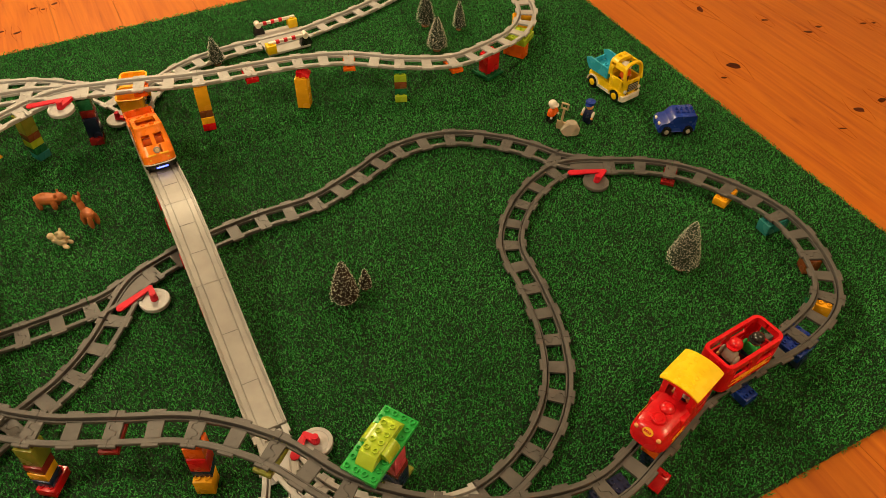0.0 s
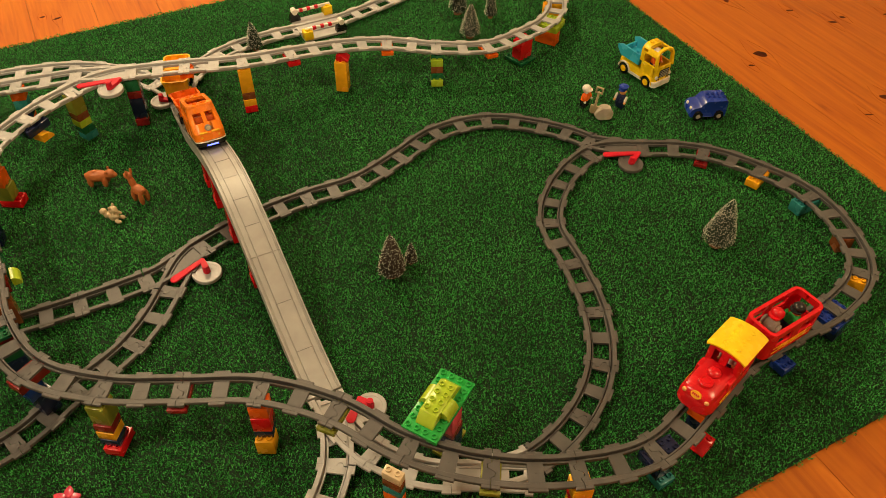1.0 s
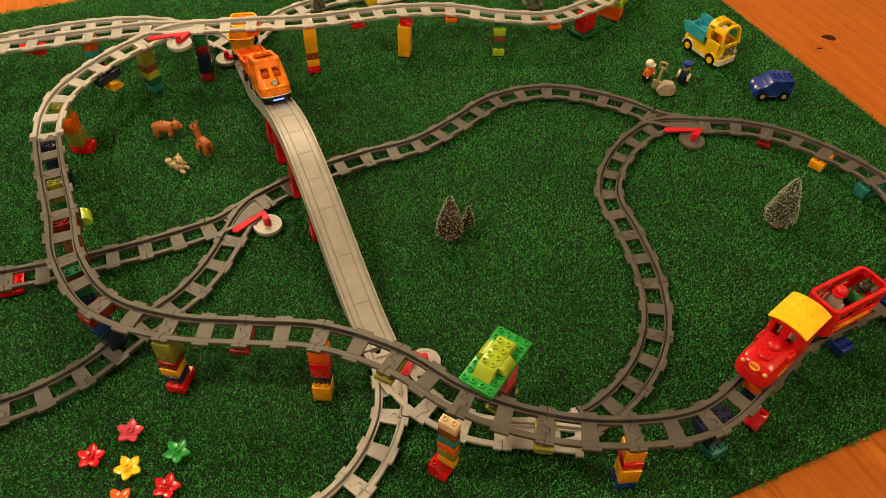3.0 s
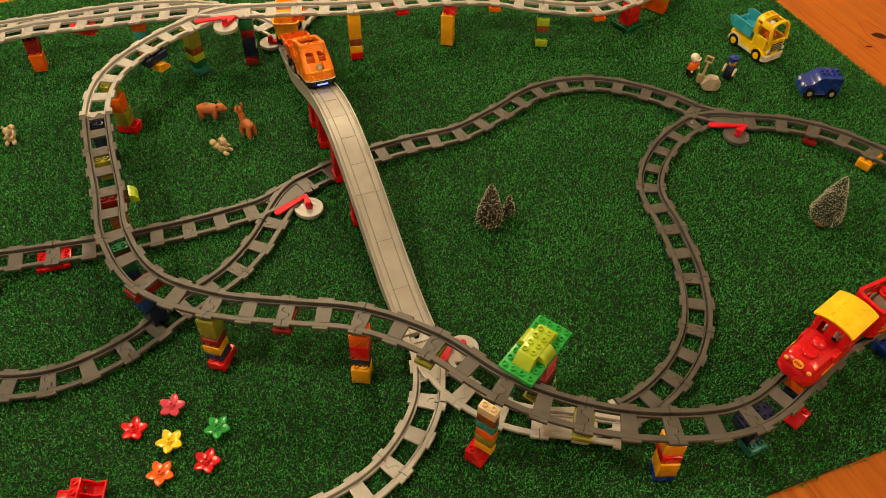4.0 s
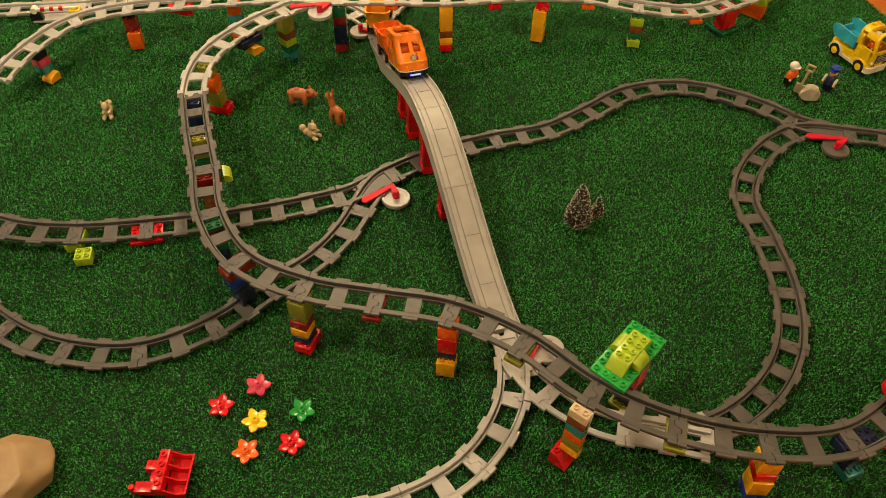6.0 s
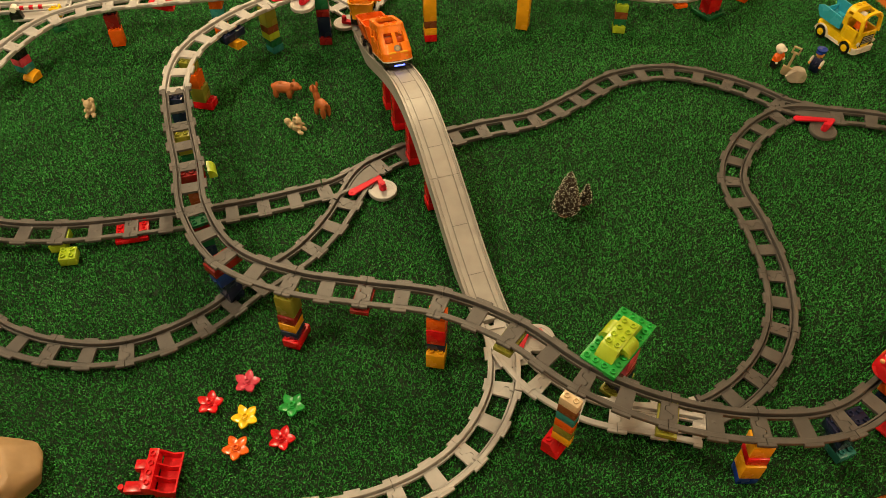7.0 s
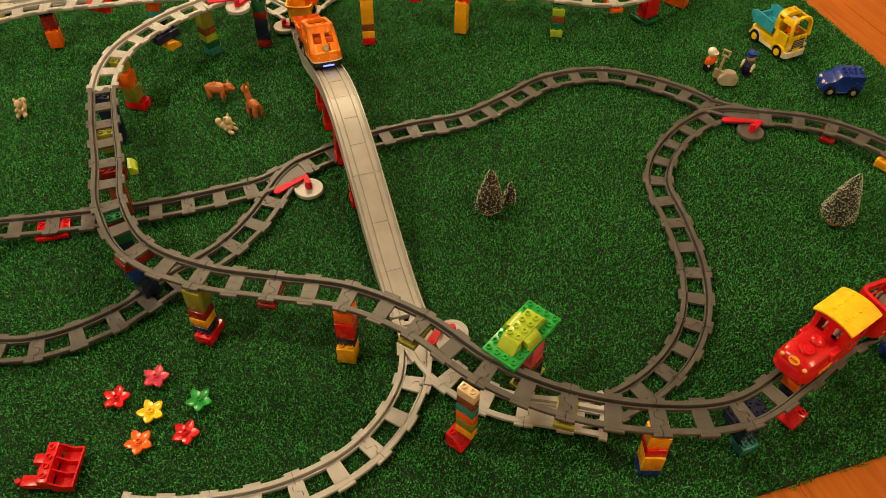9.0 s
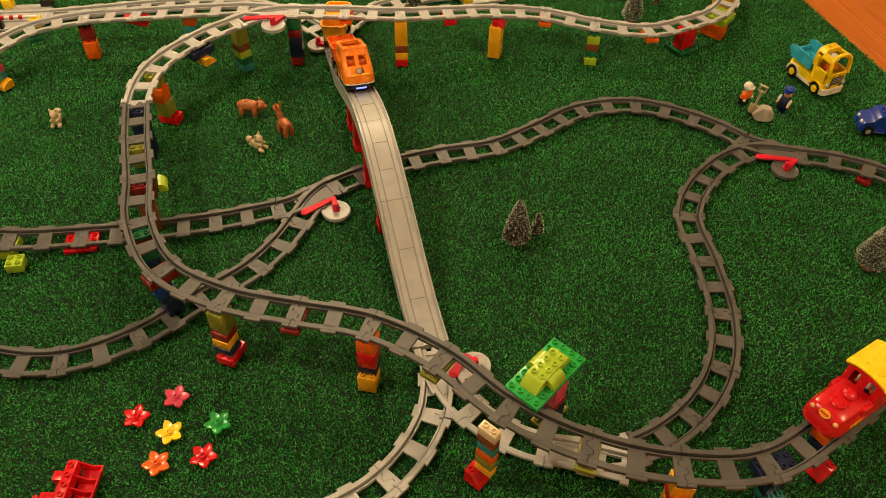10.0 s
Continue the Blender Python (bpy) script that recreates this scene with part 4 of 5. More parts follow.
# ---- the lime model on the green plate ----
def lime_model():
    root = thing("brick_model", "lime brick model on a raised bright green plate", "brick model", pose(-0.0755, 0.6284, 0, 0, 0, 62))
    for nm, col, z0, h, nx, ny, dx, dy in (("foot_brick", "olive", 0, 0.5, 4, 2, 1.2, -0.7), ("brick", "navy", 0.5, 2.5, 2, 2, 0.9, -0.9), ("brick", "dark_red", 3, 1, 2, 2, 0.8, -0.9), ("brick", "pink", 4, 2.85, 2, 2, 0.5, -0.9)):
        ob = new(nm, brick_mesh(nx, ny, h, col))
        ob.parent = root
        ob.matrix_basis = pose(dx * 0.016, dy * 0.016, z0 * 0.0192)
    zt = 6.85 * 0.0192
    plate = new("plate", brick_mesh(8, 4, 0.5, "green"))
    plate.parent = root
    plate.matrix_basis = pose(0, 0, zt)
    zt += 0.0096
    bm = bmesh.new()
    prof = [(-0.048, 0), (0.048, 0), (0.046, 0.003), (0.033, 0.0192), (-0.033, 0.0192), (-0.046, 0.003)]
    loft(bm, [[(x, -0.0158, zt + z) for x, z in prof], [(x, 0.0158, zt + z) for x, z in prof]])
    bmesh.ops.bevel(bm, geom=list(bm.edges), offset=0.0007, segments=1, affect="EDGES")
    for i in range(4):
        for j in range(2):
            stud(bm, (i - 1.5) * 0.016, (j - 0.5) * 0.016, zt + 0.019)
    part("roof_brick", bm, PL["lime"], root, "lime double slope brick")
    for dx, s in ((0.004, 1), (-0.006, -1)):
        bm = bmesh.new()
        prof = [(0.0160, 0)] + [(0.0160 + 0.0150 * math.cos(radians(a)), 0.0175 * math.sin(radians(a))) for a in range(0, 91, 10)]
        loft(bm, [[(dx - 0.0158, s * y, zt + z) for y, z in prof], [(dx + 0.0158, s * y, zt + z) for y, z in prof]])
        part("round_brick", bm, PL["lime"], root, "lime quarter-round brick")


lime_model()


# ---- red plough frame and sandy rock ----
def plough():
    root = thing("toy_plough", "red plastic toy scoop lying on the turf", "toy part", pose(-0.758, 0.315, 0.0, 0, 0, 103))
    bm = bmesh.new()
    box(bm, -0.034, 0.034, -0.008, 0.008, 0.012, 0.034, 0.001)
    for i in range(4):
        stud(bm, (i - 1.5) * 0.016, 0, 0.0338)
    part("bar", bm, PL["red"], root, "studded red bar")
    bm = bmesh.new()
    prof = [(-0.008, 0.004), (-0.038, 0.001), (-0.043, 0.020), (-0.0405, 0.020), (-0.036, 0.004), (-0.008, 0.007)]
    loft(bm, [[(-0.034, y, z) for y, z in prof], [(0.034, y, z) for y, z in prof]])
    for x in (-0.034, -0.0115, 0.009, 0.0315):
        pts = [(-0.008, 0.005), (-0.037, 0.002), (-0.0415, 0.019), (-0.026, 0.017), (-0.008, 0.030)]
        loft(bm, [[(x, y, z) for y, z in pts], [(x + 0.0025, y, z) for y, z in pts]])
    part("scoop", bm, PL["red"], root, "ribbed red blade")
    bm = bmesh.new()
    box(bm, -0.030, -0.012, 0.008, 0.040, 0.004, 0.016, 0.001)
    box(bm, 0.006, 0.022, 0.008, 0.030, 0.004, 0.020, 0.001)
    box(bm, -0.012, 0.006, 0.008, 0.020, 0.004, 0.016, 0.001)
    cyl(bm, (-0.021, 0.046, 0.008), 0.0045, 0.014, "z", 14)
    box(bm, -0.0235, -0.0185, 0.036, 0.046, 0.004, 0.012, 0.0006)
    part("bracket", bm, PL["red"], root, "red coupling bracket")


plough()


def rock(name, label, m, size, mat, seed, cuts):
    bm = bmesh.new()
    rng = random.Random(seed)
    bmesh.ops.create_icosphere(bm, subdivisions=4, radius=1)
    planes = [(Vector((rng.gauss(0, 1), rng.gauss(0, 1), rng.gauss(0.2, 0.8))).normalized(), rng.uniform(0.68, 0.9)) for _ in range(cuts)]
    for v in bm.verts:
        for n, d in planes:
            q = v.co.dot(n)
            if q > d:
                v.co -= n * (q - d)
        v.co += v.co * 0.03 * noise.noise(v.co * 3)
        v.co = Vector((v.co.x * size[0], v.co.y * size[1], max(v.co.z, -0.7) * size[2] + 0.7 * size[2]))
    return solo(name, bm, mat, label, "toy rock", m)


rock("sand_rock", "large sandy tan moulded plastic rock on the turf", pose(-0.990, 0.252, 0, 0, 0, 20), (0.082, 0.072, 0.040), PL["tan"], 5, 16)
rock("boulder", "small beige faceted toy boulder on the turf", pose(0.321, 1.612, 0, 0, 0, 0), (0.027, 0.025, 0.024), PL["stone"], 9, 22)


def shovel():
    root = thing("toy_shovel", "cream plastic toy shovel leaning against the boulder", "toy shovel", pose(0.297, 1.630, 0.0, 12, 6, -20) @ Matrix.Scale(1.25, 4))
    bm = bmesh.new()
    loft(bm, [[(x, y, z) for x, y in outline(0.019 - 0.004 * (z < 0.006), 0.003, 0.001, 2)] for z in (0.001, 0.006, 0.020, 0.024)])
    part("blade", bm, PL["beige"], root)
    bm = bmesh.new()
    cyl(bm, (0, 0, 0.043), 0.0026, 0.042, seg=10)
    part("shaft", bm, PL["beige"], root)
    bm = bmesh.new()
    box(bm, -0.008, 0.008, -0.0018, 0.0018, 0.075, 0.0785, 0.0008)
    box(bm, -0.008, -0.0048, -0.0018, 0.0018, 0.064, 0.078, 0.0008)
    box(bm, 0.0048, 0.008, -0.0018, 0.0018, 0.064, 0.078, 0.0008)
    box(bm, -0.008, 0.008, -0.0018, 0.0018, 0.061, 0.0645, 0.0008)
    part("handle", bm, PL["beige"], root)


shovel()


# ---- vehicles ----
def wheels(root, xs, y, r, w, tyre, rim, cap=0.55):
    for x in xs:
        for s in (1, -1):
            bm = bmesh.new()
            cyl(bm, (x, s * y, r), r, w, "y", 24)
            bmesh.ops.bevel(bm, geom=[e for e in bm.edges if len(e.link_faces) == 2 and min(len(f.verts) for f in e.link_faces) == 4 and max(len(f.verts) for f in e.link_faces) > 4], offset=0.001, segments=2, affect="EDGES")
            t = part("wheel", bm, PL[tyre], root, f"{tyre} wheel")
            bm = bmesh.new()
            cyl(bm, (x, s * (y + w / 2 + 0.0004), r), r * cap, 0.0014, "y", 20)
            cyl(bm, (x, s * (y + w / 2 + 0.001), r), r * 0.2, 0.002, "y", 12)
            part("hub_cap", bm, PL[rim], t, f"{rim} hub")


def dump_truck():
    root = thing("toy_dump_truck", "yellow toy dump truck with a turquoise tipper bed", "toy truck", pose(0.453, 1.812, 0, 0, 0, -53) @ Matrix.Scale(1.08, 4))
    bm = bmesh.new()
    loft(bm, [[(x, y, z) for x, y in outline(0.126, 0.060, 0.010, 4)] for z in (0.010, 0.011, 0.018)])
    part("chassis", bm, PL["white"], root, "white lower bumper band")
    bm = bmesh.new()
    loft(bm, [[(x, y, z) for x, y in outline(L, 0.058, 0.008, 4, x0)] for z, L, x0 in ((0.018, 0.124, 0), (0.034, 0.124, 0), (0.037, 0.122, 0))])
    for i in range(3):
        for j in range(3):
            stud(bm, -0.050 + i * 0.016, (j - 1) * 0.016, 0.0366)
    part("body", bm, PL["yellow"], root)
    # cab: closed lower shell, round-topped front hoop, back wall, roof and side beams
    bm = bmesh.new()
    o = dense(outline(0.058, 0.060, 0.012, 5, 0.034), 0.004)
    wall_ring(bm, [(0.036, o), (0.064, o)], 0.005)
    top = [(0.027, 0.060), (0.027, 0.088), (0.0255, 0.096), (0.021, 0.102), (0.013, 0.1055), (0.0, 0.1065)]
    hoop = top + [(-y, z) for y, z in reversed(top[:-1])]
    rings = []
    for y, z in hoop:
        k, x = (z - 0.086) / 0.026 if z > 0.086 else 0.0, 0.0605 - 0.16 * (z - 0.060)
        n = Vector((0, y, (z - 0.080) * 1.2)).normalized() if z > 0.09 else Vector((0, math.copysign(1, y), 0))
        c = Vector((x, y, z))
        rings.append([tuple(c + Vector((dx, 0, 0)) + n * q) for dx, q in ((0.0035, -0.0022), (0.0035, 0.0022), (0.002, 0.003), (-0.004, 0.003), (-0.0055, 0.0015), (-0.0055, -0.0022))])
    loft(bm, rings)
    arch = [(y * 1.08, z + 0.002) for y, z in hoop]
    loft(bm, [[(x, y, z) for y, z in arch] for x in (0.004, 0.009)])
    crown = [(y * 1.08, z + 0.002) for y, z in hoop if z > 0.09]
    loft(bm, [[(x, y, z) for y, z in crown] for x in (0.009, 0.024)])
    for s in (1, -1):
        sect = ((0.0285, 0.088), (0.0270, 0.098), (0.0230, 0.103), (0.0210, 0.100), (0.0245, 0.094), (0.0255, 0.088))
        loft(bm, [[(x, s * y, z) for y, z in sect] for x in (0.022, 0.055)])
        loft(bm, [[(x, s * y, z) for x, z in ((0.008, 0.062), (0.020, 0.062), (0.015, 0.078), (0.020, 0.090), (0.008, 0.090))] for y in (0.0250, 0.0292)])
    for j in (-0.5, 0.5):
        stud(bm, 0.012, j * 0.016, 0.1075)
    part("cab", bm, PL["yellow"], root, "yellow cab with round-topped open windows")
    for s in (1, -1):
        for k in range(2):
            bm = bmesh.new()
            loft(bm, [[(x, s * (y + 0.006 * k), z) for y, z in ((0.011, 0.0265), (0.014, 0.0265), (0.018, 0.0325), (0.015, 0.0325))] for x in (0.0622, 0.0632)])
            part("hazard_stripe", bm, PL["black"], root, "black hazard stripe")
    bm = bmesh.new()
    box(bm, 0.0628, 0.0642, -0.017, 0.017, 0.034, 0.056, 0.0006)
    g = part("grille", bm, PL["black"], root, "black ribbed grille")
    for k in range(4):
        bm = bmesh.new()
        box(bm, 0.064, 0.0652, -0.016, 0.016, 0.0365 + k * 0.005, 0.0385 + k * 0.005)
        part("grille_bar", bm, PL["grey"], g)
    for s in (1, -1):
        bm = bmesh.new()
        cyl(bm, (0.063, s * 0.0235, 0.037), 0.0045, 0.003, "x", 16)
        part("headlight", bm, PL["white"], root, "round white headlight")
    bm = bmesh.new()
    loft(bm, [[(x, y, z) for x, y in outline(0.022, 0.064, 0.010, 5, 0.056)] for z in (0.010, 0.022, 0.024)])
    part("bumper", bm, PL["white"], root, "white front bumper")
    # tipper
    bm = bmesh.new()
    box(bm, -0.062, 0.004, -0.028, 0.028, 0.045, 0.049, 0.001)
    for s in (1, -1):
        prof = [(-0.070, 0.060), (-0.058, 0.046), (0.003, 0.046), (0.003, 0.074), (-0.058, 0.077), (-0.073, 0.070)]
        loft(bm, [[(x, s * 0.028, z) for x, z in prof], [(x, s * 0.0312, z) for x, z in prof]])
    box(bm, 0.000, 0.004, -0.030, 0.030, 0.045, 0.076, 0.001)
    box(bm, -0.066, -0.062, -0.028, 0.028, 0.048, 0.062, 0.001)
    for i in range(2):
        for j in range(2):
            stud(bm, -0.040 + i * 0.016, (j - 0.5) * 0.016, 0.0488)
    part("tipper_bed", bm, PL["turquoise"], root, "turquoise tipper bed")
    for x in (-0.040, 0.038):
        for s in (1, -1):
            bm = bmesh.new()
            arc = [(x + q * math.cos(radians(a)), 0.0155 + q * math.sin(radians(a))) for q, rng_ in ((0.0200, range(0, 181, 15)), (0.0172, range(180, -1, -15))) for a in rng_]
            loft(bm, [[(px, s * 0.0295, pz) for px, pz in arc], [(px, s * 0.0330, pz) for px, pz in arc]])
            part("wheel_arch", bm, PL["white" if x < 0 else "yellow"], root)
    wheels(root, (-0.040, 0.038), 0.0275, 0.0155, 0.010, "black", "yellow")
    doll("driver", "small toy driver inside the cab", pose(0.030, 0, 0.040) @ Matrix.Scale(0.9, 4), ("navy", "orange", "skin", "white"), "helmet", root)


dump_truck()


def van():
    root = thing("toy_van", "small plain blue toy van with studs on top", "toy van", pose(0.590, 1.640, 0, 0, 0, 187) @ Matrix.Diagonal((0.9, 0.9, 1.0, 1)))
    bm = bmesh.new()
    rings = []
    for y, k in ((-0.027, 0.90), (-0.0285, 0.97), (-0.0265, 1.0), (0.0265, 1.0), (0.0285, 0.97), (0.027, 0.90)):
        prof = [(0.053, 0.010), (0.056, 0.024), (0.053, 0.032), (0.046, 0.037), (0.030, 0.040), (0.024, 0.046), (0.016, 0.055), (0.008, 0.058), (-0.046, 0.058), (-0.050, 0.054), (-0.051, 0.010)]
        rings.append([(x * (0.5 + 0.5 * k), y, 0.034 + (z - 0.034) * k) for x, z in prof])
    loft(bm, rings)
    for i in range(4):
        for j in range(2):
            stud(bm, 0.002 - i * 0.0145, (j - 0.5) * 0.016, 0.0572)
    part("body", bm, PL["blue"], root)
    for x in (-0.030, 0.032):
        for s in (1, -1):
            bm = bmesh.new()
            prof = [(x + 0.0165 * math.cos(radians(a)), 0.012 + 0.0165 * math.sin(radians(a))) for a in range(0, 181, 15)]
            loft(bm, [[(px, s * 0.026, pz) for px, pz in prof], [(px, s * 0.0305, pz) for px, pz in prof]])
            part("mudguard", bm, PL["blue"], root)
    for s in (1, -1):
        bm = bmesh.new()
        ball(bm, (0.052, s * 0.014, 0.032), (0.004, 0.006, 0.005), 12)
        part("headlight", bm, PL["white"], root, "white headlight")
    wheels(root, (-0.030, 0.032), 0.0285, 0.0145, 0.009, "black", "grey", 0.45)


van()


# ---- level crossings ----
def crossing(m, label, turn=1):
    root = thing("level_crossing", label, "level crossing", m, "level crossings")
    bm = bmesh.new()
    box(bm, -0.064, 0.064, -0.066, 0.066, 0.0005, 0.0075, 0.001)
    part("base_plate", bm, LIGHT, root, "light grey base plate")
    for s in (1, -1):
        bm = bmesh.new()
        box(bm, -0.064, 0.064, s * 0.024 - 0.0055, s * 0.024 + 0.0055, 0.0075, 0.0115, 0.0006)
        part("rail", bm, LIGHT, root)
    for s, y in ((-turn, 0.057), (turn, -0.057)):
        bm = bmesh.new()
        loft(bm, [[(s * 0.052 + x, y - 0.008, z) for x, z in ((-0.017, 0.007), (0.017, 0.007), (0.014, 0.024), (0.006, 0.038), (-0.006, 0.038), (-0.014, 0.024))],
                  [(s * 0.052 + x, y + 0.008, z) for x, z in ((-0.017, 0.007), (0.017, 0.007), (0.014, 0.024), (0.006, 0.038), (-0.006, 0.038), (-0.014, 0.024))]])
        part("gate_post", bm, PL["black"], root, "black gate post")
        bm = bmesh.new()
        cyl(bm, (s * 0.052, y, 0.037), 0.0085, 0.020, "y", 16)
        box(bm, -0.058, 0.062, y - 0.004, y + 0.004, 0.032, 0.040, 0.0012)
        arm = part("gate_arm", bm, PL["white"], root, "white barrier arm")
        for k in range(3):
            bm = bmesh.new()
            box(bm, -0.036 + 0.024 * k, -0.025 + 0.024 * k, y - 0.0046, y + 0.0046, 0.0314, 0.0406, 0.0008)
            part("stripe", bm, PL["coral"], arm, "red stripe")
        ob = new("rest_brick", brick_mesh(1, 1, 1.25, "yellow"))
        ob.parent = root
        ob.matrix_basis = pose(-s * 0.052, y, 0.0075) @ Matrix.Diagonal((1.7, 1.7, 1.08, 1))
        tagged(ob, "yellow brick under the arm")


crossing(pose(-0.4885, 2.024, 0, 0, 0, 29.5), "grey level crossing with striped barrier arms by the turf edge")
crossing(pose(-1.685, 1.525, 0, 0, 0, 20.5), "grey level crossing with striped barriers beside the raised line", -1)


# ---- trains ----
def bogies(root, L, tone="black"):
    wheels(root, (-L * 0.3, L * 0.3), 0.0235, 0.0115, 0.007, "black", "grey")
    bm = bmesh.new()
    box(bm, -L * 0.46, L * 0.46, -0.019, 0.019, 0.006, 0.018, 0.002)
    part("chassis", bm, PL[tone], root, "black chassis")


def coupling(root, x, col="amber"):
    bm = bmesh.new()
    box(bm, min(x, x - 0.016), max(x, x - 0.016), -0.005, 0.005, 0.008, 0.015, 0.001)
    cyl(bm, (x - 0.016, 0, 0.012), 0.007, 0.006, seg=14)
    part("coupling", bm, PL[col], root, "hook coupling")


def steam_engine(m):
    root = thing("toy_steam_engine", "red toy steam engine with a yellow cab roof", "toy train", m, "red train")
    bogies(root, 0.130)
    bm = bmesh.new()
    loft(bm, [[(x, y, z) for x, y in outline(L, W, r, 6, x0)] for z, L, W, r, x0 in ((0.010, 0.140, 0.052, 0.020, 0.0), (0.013, 0.148, 0.060, 0.022, 0.0))])
    part("skirt", bm, PL["grey"], root, "grey rubbing strip")
    bm = bmesh.new()
    loft(bm, [[(x, y, z) for x, y in outline(L, W, r, 6, x0)] for z, L, W, r, x0 in ((0.013, 0.150, 0.062, 0.022, 0.0), (0.024, 0.150, 0.062, 0.022, 0.0), (0.034, 0.146, 0.059, 0.020, -0.001), (0.037, 0.142, 0.055, 0.018, -0.002))])
    part("body", bm, PL["red"], root)
    bm = bmesh.new()
    # boiler: a broad blunt hood, nearly as wide as the frame, that rises gently to the cab
    loft(bm, [[(x, y * W, 0.033 + z * h) for y, z in ((-1, 0), (-0.98, 0.52), (-0.90, 0.78), (-0.68, 0.94), (-0.35, 1), (0.35, 1), (0.68, 0.94), (0.90, 0.78), (0.98, 0.52), (1, 0))] for x, W, h in
              ((0.0715, 0.0170, 0.002), (0.0700, 0.0210, 0.008), (0.0660, 0.0240, 0.0125), (0.0600, 0.0258, 0.0155), (0.0500, 0.0266, 0.0175), (0.0250, 0.0272, 0.0200), (0.000, 0.0275, 0.0220), (-0.002, 0.0275, 0.0220))])
    part("boiler", bm, PL["red"], root, "broad rounded red hood")
    for s in (1, -1):
        bm = bmesh.new()
        box(bm, -0.001, 0.021, min(s * 0.018, s * 0.0305), max(s * 0.018, s * 0.0305), 0.030, 0.0505, 0.0028, 3)
        part("side_tank", bm, PL["red"], root, "red side tank before the cab")
    bm = bmesh.new()
    ring = [(0.0125, 0.0495), (0.0118, 0.0525), (0.0118, 0.0545), (0.0108, 0.0555), (0.0085, 0.0555), (0.0078, 0.0545), (0.0070, 0.0545), (0.0062, 0.0555), (0.0030, 0.0557)]
    loft(bm, [[(0.045 + r * math.cos(2 * math.pi * k / 24), r * math.sin(2 * math.pi * k / 24), z) for k in range(24)] for r, z in ring])
    part("chimney", bm, PL["red"], root, "low ringed red chimney")
    bm = bmesh.new()
    ball(bm, (0.020, 0, 0.0535), (0.0120, 0.0120, 0.0075), 20)
    part("dome", bm, PL["red"], root, "low round red dome")
    for s in (1, -1):
        bm = bmesh.new()
        ball(bm, (0.0690, s * 0.0195, 0.0385), (0.0035, 0.0042, 0.0036), 12)
        part("headlight", bm, PL["skin"], root, "small round headlight")
        bm = bmesh.new()
        box(bm, 0.010, 0.044, s * 0.0305 - 0.0006, s * 0.0305 + 0.0006, 0.018, 0.0195)
        box(bm, 0.010, 0.044, s * 0.0305 - 0.0006, s * 0.0305 + 0.0006, 0.027, 0.0285)
        for k in range(3):
            cyl(bm, (0.017 + k * 0.010, s * 0.0305, 0.0232), 0.0022, 0.0014, "y", 10)
        part("trim", bm, PL["yellow"], root, "printed yellow trim bars")
    bm = bmesh.new()
    cyl(bm, (0, 0, 0), 0.0078, 0.0030, "z", 28)
    tilt = pose(0.0695, 0, 0.0425, 0, 52, 0) @ Matrix.Diagonal((0.78, 1.12, 1, 1))
    bmesh.ops.transform(bm, matrix=tilt, verts=bm.verts)
    bd = part("badge", bm, PL["amber"], root, "oval golden badge")
    for k in range(4):
        bm = bmesh.new()
        box(bm, -0.0022, 0.0022, -0.0055 + 0.0028 * k, -0.0036 + 0.0028 * k, 0.0014, 0.0021)
        bmesh.ops.transform(bm, matrix=tilt, verts=bm.verts)
        part("badge_bar", bm, PL["red"], bd)
    # cab
    bm = bmesh.new()
    o = dense(outline(0.070, 0.060, 0.008, 4, -0.036), 0.003)
    wall_ring(bm, [(0.034, o), (0.052, o)], 0.0035)
    wall_ring(bm, [(0.052, o), (0.078, o)], 0.0035, lambda x, y: (abs(y) > 0.02 and (x > -0.012 or x < -0.052)) or (x < -0.06) or (x > -0.008 and (abs(y) > 0.0235 or abs(y) < 0.006)))
    wall_ring(bm, [(0.078, o), (0.086, o)], 0.0035)
    part("cab", bm, PL["red"], root, "red cab with open windows")
    bm = bmesh.new()
    rows = []
    for x in (-0.073, -0.071, 0.003, 0.005):
        w = 0.92 if abs(x + 0.034) < 0.038 else 0.89
        rows.append([(x, 0.037 * w * math.sin(radians(a)) / math.sin(radians(50)), 0.0865 + 0.012 * (math.cos(radians(a)) - math.cos(radians(50))) / (1 - math.cos(radians(50))) * 0.62) for a in range(-50, 51, 10)] +
                    [(x, 0.0365 * w * math.sin(radians(a)) / math.sin(radians(50)), 0.0835 + 0.012 * (math.cos(radians(a)) - math.cos(radians(50))) / (1 - math.cos(radians(50))) * 0.62) for a in range(50, -51, -10)])
    loft(bm, rows)
    for i in range(4):
        for j in (-1, 1):
            stud(bm, -0.011 - i * 0.016, j * 0.010, 0.0925, 0.0047, 0.0014)
    part("cab_roof", bm, PL["yellow"], root, "curved yellow roof with flat round marks")
    doll("driver", "small toy driver inside the cab", pose(-0.030, 0, 0.026) @ Matrix.Scale(0.85, 4), ("navy", "white", "skin", "brown"), "helmet", root)
    coupling(root, -0.072)


